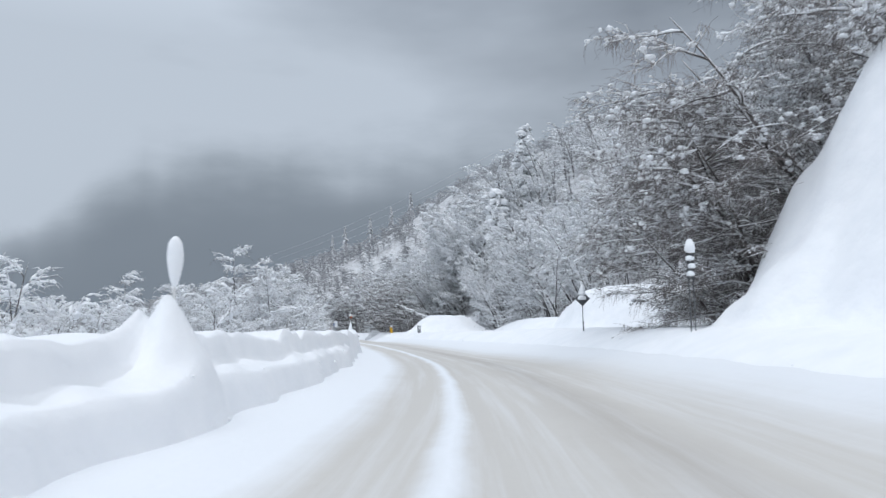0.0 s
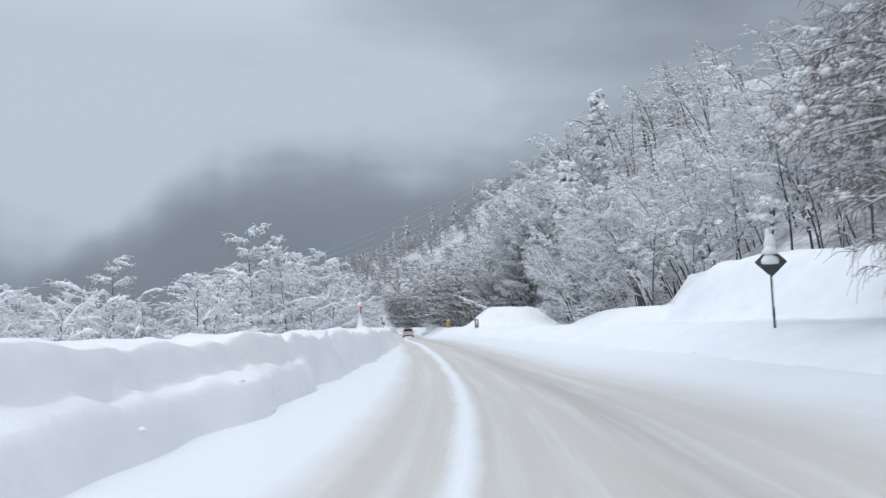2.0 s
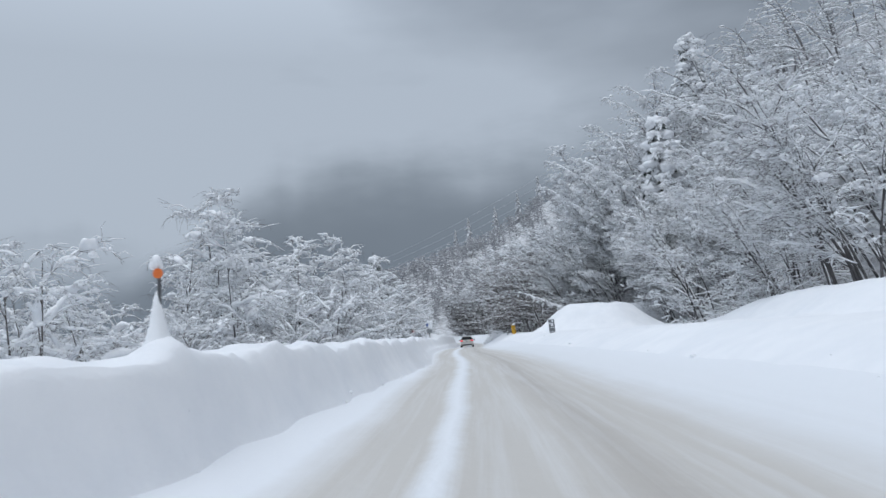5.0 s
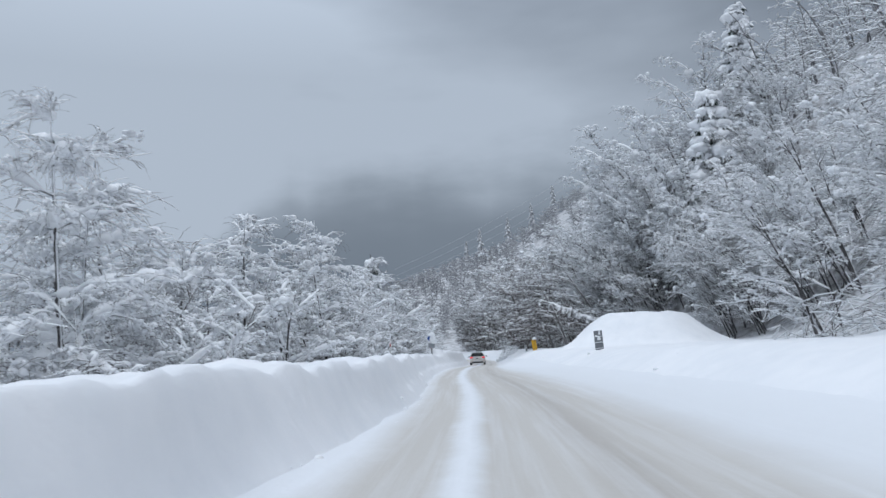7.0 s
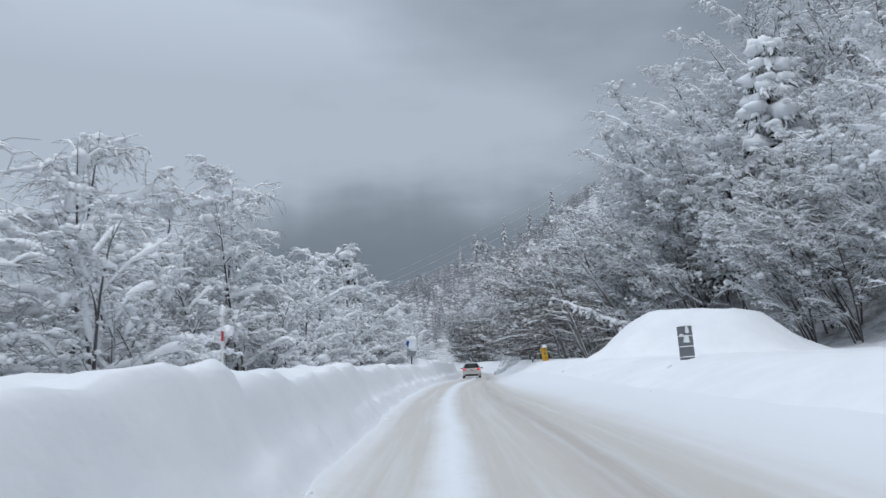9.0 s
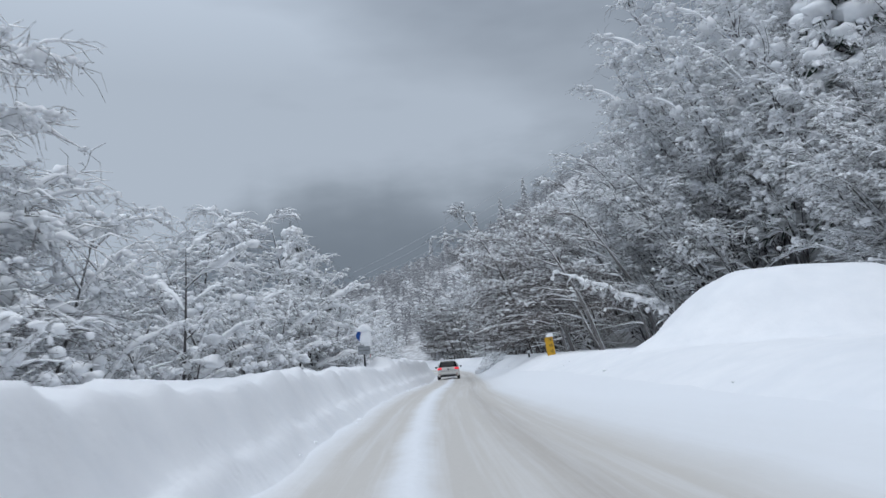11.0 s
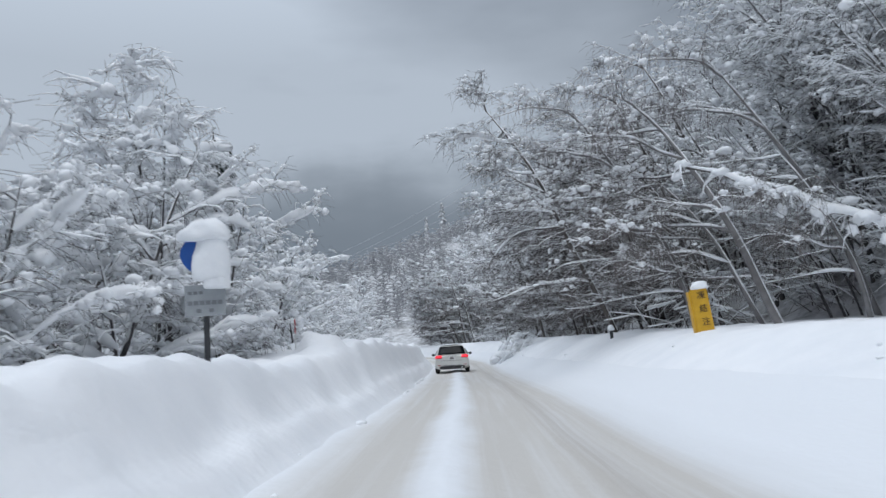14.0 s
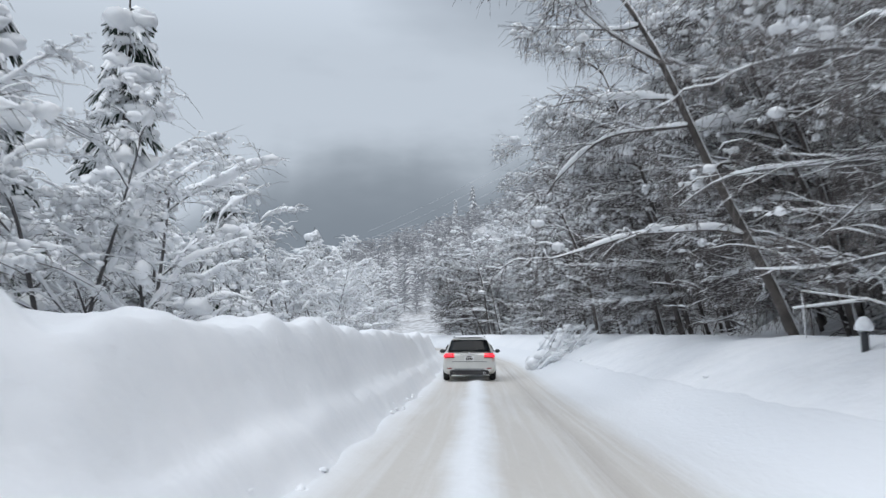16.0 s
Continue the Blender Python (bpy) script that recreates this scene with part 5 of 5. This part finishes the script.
# ---- bush buried at the end of the right bank ----
def buried_bush():
    rng = np.random.default_rng(41)
    snow, spray = Bag(), Bag()
    for k in range(150):
        a = rng.uniform(-0.9, 0.7)
        b = sweep(rng, np.array([rng.normal(0, 0.35), rng.normal(0, 0.5), -0.35]), a, rng.uniform(0.45, 1.35), rng.uniform(0.7, 2.4), 0.2, 8, 0.1)
        w = (0.04 + 0.07 * rng.random(8)) * np.array([1.6, 1.5, 1.3, 1.1, 1.0, 0.8, 0.6, 0.2])
        ridge_of_snow(snow, b, w, w * 1.3, 5)
        for q in range(3):
            clump(snow, b[rng.integers(1, 7)], rng.uniform(0.05, 0.13), rng, 1)
        if k % 8 == 0:
            tube(spray, b[3:] - np.array([0, 0, 0.02]), np.linspace(0.012, 0.006, 5), 3)
    for k in range(26):
        clump(snow, np.array([rng.uniform(-0.4, 0.7), rng.normal(0, 0.5), rng.uniform(-0.2, 0.45)]), rng.uniform(0.2, 0.42), rng, 2, 1.2)
    return spray.mesh("spray", TWIG, False), snow.mesh("snow_cover", LOAD)


top = tree(buried_bush(), "bush buried in snow, its fronds bent up like feathers", "bush", name="buried_bush")
top.matrix_basis = Matrix.Translation((-16.9, 157.4, float(ground(-16.9, 157.4)) - 0.15)) @ Matrix.Diagonal((1.35, 1.35, 1.25, 1))


# ---- overhead wires across the valley ----
def wire(a, b, sag):
    cu = bpy.data.curves.new("overhead_wire", "CURVE")
    cu.dimensions, cu.bevel_depth, cu.bevel_resolution = "3D", 0.035, 1
    sp = cu.splines.new("POLY")
    sp.points.add(24)
    a, b = Vector(a), Vector(b)
    for k in range(25):
        t = k / 24
        q = a.lerp(b, t)
        sp.points[k].co = (q.x, q.y, q.z - sag * 4 * t * (1 - t), 1)
    cu.materials.append(WIRE)
    ob = tagged(new("overhead_wire", cu), "thin pale power line slung across the valley", "wire", "power lines")
    return ob


WIRE = plain("frosted_wire", (0.7, 0.72, 0.75), 0.6)
for k in range(3):
    wire((-112, 432, 38 + 3.4 * k), (14, 322, 68 + 3.6 * k), 3.0)


# ---- the car ahead ----
PAINT = grainy("pale_silver_paint", (0.60, 0.60, 0.57), (0.70, 0.70, 0.67), 2.0, 0.32, metallic=0.25)
GLASS = plain("dark_car_glass", (0.008, 0.010, 0.012), 0.22)
GLASS.node_tree.nodes["Principled BSDF"].inputs["Specular IOR Level"].default_value = 0.2
TRIM = grainy("black_bumper_plastic", (0.02, 0.02, 0.022), (0.05, 0.05, 0.052), 20.0, 0.6)
LAMP = plain("lit_tail_lamp", (0.75, 0.03, 0.05), 0.2, emission=1.1)
LENS_RED = plain("red_lamp_lens", (0.35, 0.01, 0.015), 0.15, coat=0.5)
CHROME = plain("chrome", (0.7, 0.7, 0.7), 0.15, metallic=1.0)
RUBBER = grainy("tyre_rubber", (0.015, 0.015, 0.016), (0.04, 0.04, 0.042), 15.0, 0.85)


def car(x, y, turn):
    top = stand("car", x, y, float(dip(y)), turn, "pale silver compact hatchback with lit brake lamps on the packed snow", "car")
    # (y, underside, widest half width, waist height, waist half width, roof height, roof half width)
    stations = [(-2.19, 0.42, 0.70, 0.60, 0.74, 0.70, 0.60), (-2.17, 0.30, 0.82, 0.66, 0.84, 0.93, 0.72), (-2.08, 0.24, 0.88, 0.80, 0.86, 1.04, 0.72),
                (-1.78, 0.20, 0.90, 0.90, 0.87, 1.47, 0.60), (-1.35, 0.18, 0.90, 0.93, 0.87, 1.54, 0.60), (-0.4, 0.18, 0.90, 0.93, 0.87, 1.57, 0.61),
                (0.35, 0.18, 0.90, 0.92, 0.87, 1.53, 0.60), (0.75, 0.18, 0.90, 0.92, 0.86, 1.36, 0.60), (1.15, 0.18, 0.90, 0.90, 0.85, 1.06, 0.66),
                (1.75, 0.20, 0.88, 0.82, 0.82, 0.95, 0.62), (2.10, 0.24, 0.80, 0.66, 0.74, 0.80, 0.55), (2.20, 0.34, 0.62, 0.52, 0.60, 0.62, 0.45)]
    bm = bmesh.new()
    loops = []
    for yy, zb, wm, zs, ws, zr, wr in stations:
        half = [(0.0, zb), (wm * 0.88, zb), (wm, zb + 0.14), (wm, (zb + zs) / 2 + 0.08), (ws, zs), (wr + (ws - wr) * 0.25, zr - (zr - zs) * 0.22), (wr * 0.9, zr), (0.0, zr + 0.015)]
        pts = half + [(-a, b) for a, b in half[-2:0:-1]]
        loops.append([bm.verts.new((a, yy, b)) for a, b in pts])
    n = len(loops[0])
    for a, b in zip(loops, loops[1:]):
        for k in range(n):
            bm.faces.new((a[k], a[(k + 1) % n], b[(k + 1) % n], b[k]))
    bm.faces.new(loops[0])
    bm.faces.new(loops[-1])
    body = part("body", bm, PAINT, top, smooth=True)
    sub = body.modifiers.new("rounding", "SUBSURF")
    sub.levels = sub.render_levels = 2

    def pane(name, corners, bulge, mat, parent, label="", cells=6):
        """A gently bowed pane between four corners."""
        b = bmesh.new()
        c = [Vector(q) for q in corners]
        normal = (c[1] - c[0]).cross(c[3] - c[0]).normalized()
        grid = [[b.verts.new(c[0].lerp(c[1], i / cells).lerp(c[3].lerp(c[2], i / cells), j / cells) + normal * bulge * (1 - (2 * i / cells - 1) ** 2) * 1.0) for i in range(cells + 1)] for j in range(cells + 1)]
        for j in range(cells):
            for i in range(cells):
                b.faces.new((grid[j][i], grid[j][i + 1], grid[j + 1][i + 1], grid[j + 1][i]))
        ob = part(name, b, mat, parent, label, True)
        so = ob.modifiers.new("thickness", "SOLIDIFY")
        so.thickness, so.offset = 0.02, 0.0
        return ob

    pane("rear_window", [(-0.72, -2.095, 1.04), (0.72, -2.095, 1.04), (0.60, -1.83, 1.46), (-0.60, -1.83, 1.46)], 0.06, GLASS, top, "dark rear window")
    part("spoiler", box(1.16, 0.26, 0.05, (0, -1.80, 1.50), 0.02), PAINT, top)
    part("wiper", rod(0.012, (0.0, -2.15, 1.08), (0.42, -2.10, 1.16), 6), TRIM, top)
    for s in (-1, 1):
        lamp = part("tail_lamp", box(0.40, 0.16, 0.20, (s * 0.655, -2.105, 0.90), 0.05, None), LAMP, top, "glowing red tail lamp", True)
        part("lamp_band", box(0.32, 0.02, 0.035, (s * 0.645, -2.19, 0.845), 0.006), LENS_RED, lamp)
        part("side_window", box(0.02, 0.85, 0.30, (s * 0.80, -1.12, 1.15), 0.008, Matrix.Rotation(-s * 0.42, 4, "Y")), GLASS, top).matrix_basis = Matrix.Identity(4)
        part("side_window", box(0.02, 0.95, 0.30, (s * 0.80, 0.0, 1.15), 0.008, Matrix.Rotation(-s * 0.42, 4, "Y")), GLASS, top)
        mirror = part("door_mirror", box(0.20, 0.14, 0.14, (s * 1.01, 0.62, 1.02), 0.04), TRIM, top, smooth=True)
        part("mirror_cap", box(0.17, 0.05, 0.12, (s * 1.01, 0.70, 1.03), 0.02), PAINT, mirror)
        part("roof_rail", box(0.035, 1.6, 0.045, (s * 0.53, -0.6, 1.585), 0.012), TRIM, top)
        part("exhaust", rod(0.045, (s * 0.5, -2.20, 0.30), (s * 0.5, -2.0, 0.30), 12), CHROME, top)
        part("reflector", box(0.16, 0.02, 0.035, (s * 0.66, -2.205, 0.46), 0.005), LENS_RED, top)
        for yy in (-1.35, 1.33):
            wheel = new("wheel")
            wheel.parent = top
            wheel.matrix_basis = Matrix.Translation((s * 0.79, yy, 0.315))
            t = bmesh.new()
            bmesh.ops.create_cone(t, cap_ends=True, segments=28, radius1=0.32, radius2=0.32, depth=0.20)
            bmesh.ops.bevel(t, geom=[e for e in t.edges if e.is_manifold and abs(e.calc_face_angle(0)) > 1], offset=0.03, segments=2, affect="EDGES")
            bmesh.ops.rotate(t, matrix=Matrix.Rotation(math.pi / 2, 3, "Y"), verts=t.verts)
            part("tyre", t, RUBBER, wheel)
            r = bmesh.new()
            bmesh.ops.create_cone(r, cap_ends=True, segments=20, radius1=0.20, radius2=0.18, depth=0.215)
            bmesh.ops.rotate(r, matrix=Matrix.Rotation(math.pi / 2, 3, "Y"), verts=r.verts)
            part("rim", r, STEEL, wheel)
    part("bumper_insert", box(1.30, 0.10, 0.20, (0, -2.15, 0.33), 0.03), TRIM, top, "black lower bumper with a diffuser")
    part("diffuser", box(1.0, 0.06, 0.04, (0, -2.19, 0.43), 0.01), STEEL, top)
    part("hatch_strip", box(0.62, 0.03, 0.035, (0, -2.20, 0.96), 0.008), CHROME, top, "bright strip above the plate")
    holder = part("number_plate", box(0.33, 0.015, 0.165, (0, -2.205, 0.82), 0.004), WHITE, top, "white plate with dark marks")
    part("text_bar", box(0.16, 0.004, 0.03, (0, -2.215, 0.872)), INK, holder)
    for k in range(4):
        part("text_bar", box(0.045, 0.004, 0.07, (-0.09 + k * 0.06, -2.215, 0.80)), INK, holder)
    part("badge", rod(0.035, (0, -2.19, 1.005), (0, -2.215, 1.005), 16), CHROME, top)
    part("shut_line", box(1.16, 0.006, 0.012, (0, -2.195, 0.70)), TRIM, top)
    part("roof_snow", heap(0.56, 0.9, 0.05, (0, -0.7, 1.58), 6, 0.1), LOAD, top, "thin skin of snow on the roof", True)
    top.matrix_basis = top.matrix_basis @ Matrix.Diagonal((1.06, 1.0, 0.98, 1))
    return top


car(-19.5, 153.0, radians(9.5))


# ---- clods of snow fallen from the banks ----
def snow_clods():
    rng = np.random.default_rng(91)
    bag = Bag()
    for k in range(340):
        y = rng.uniform(6, 165)
        toe = float(np.interp(y, [0, 30, 40, 50, 62, 78, 100, 130], [-3.15, -3.35, -3.2, -2.75, -2.3, -1.7, -1.8, -1.75]))
        if rng.random() < 0.88:
            u = toe + rng.normal(0.0, 0.12)
        else:
            u = float(np.interp(y, [0, 25, 45, 90, 106, 117, 125, 150], [5.2, 5.0, 4.6, 4.2, 4.6, 4.6, 3.5, 3.1])) + abs(rng.normal(0.3, 0.6))
        x = float(lane(y)) + u
        size = 0.015 + 0.05 * rng.random() ** 3
        clump(bag, np.array([x, y, float(ground(x, y)) + size * 0.1]), size, rng, 1, 1.0)
    ob = new("snow_clods", bag.mesh("snow_clods", LOAD))
    tagged(ob, "small clods of snow rolled down to the foot of the banks", "snow clods", kind="stuff")


snow_clods()
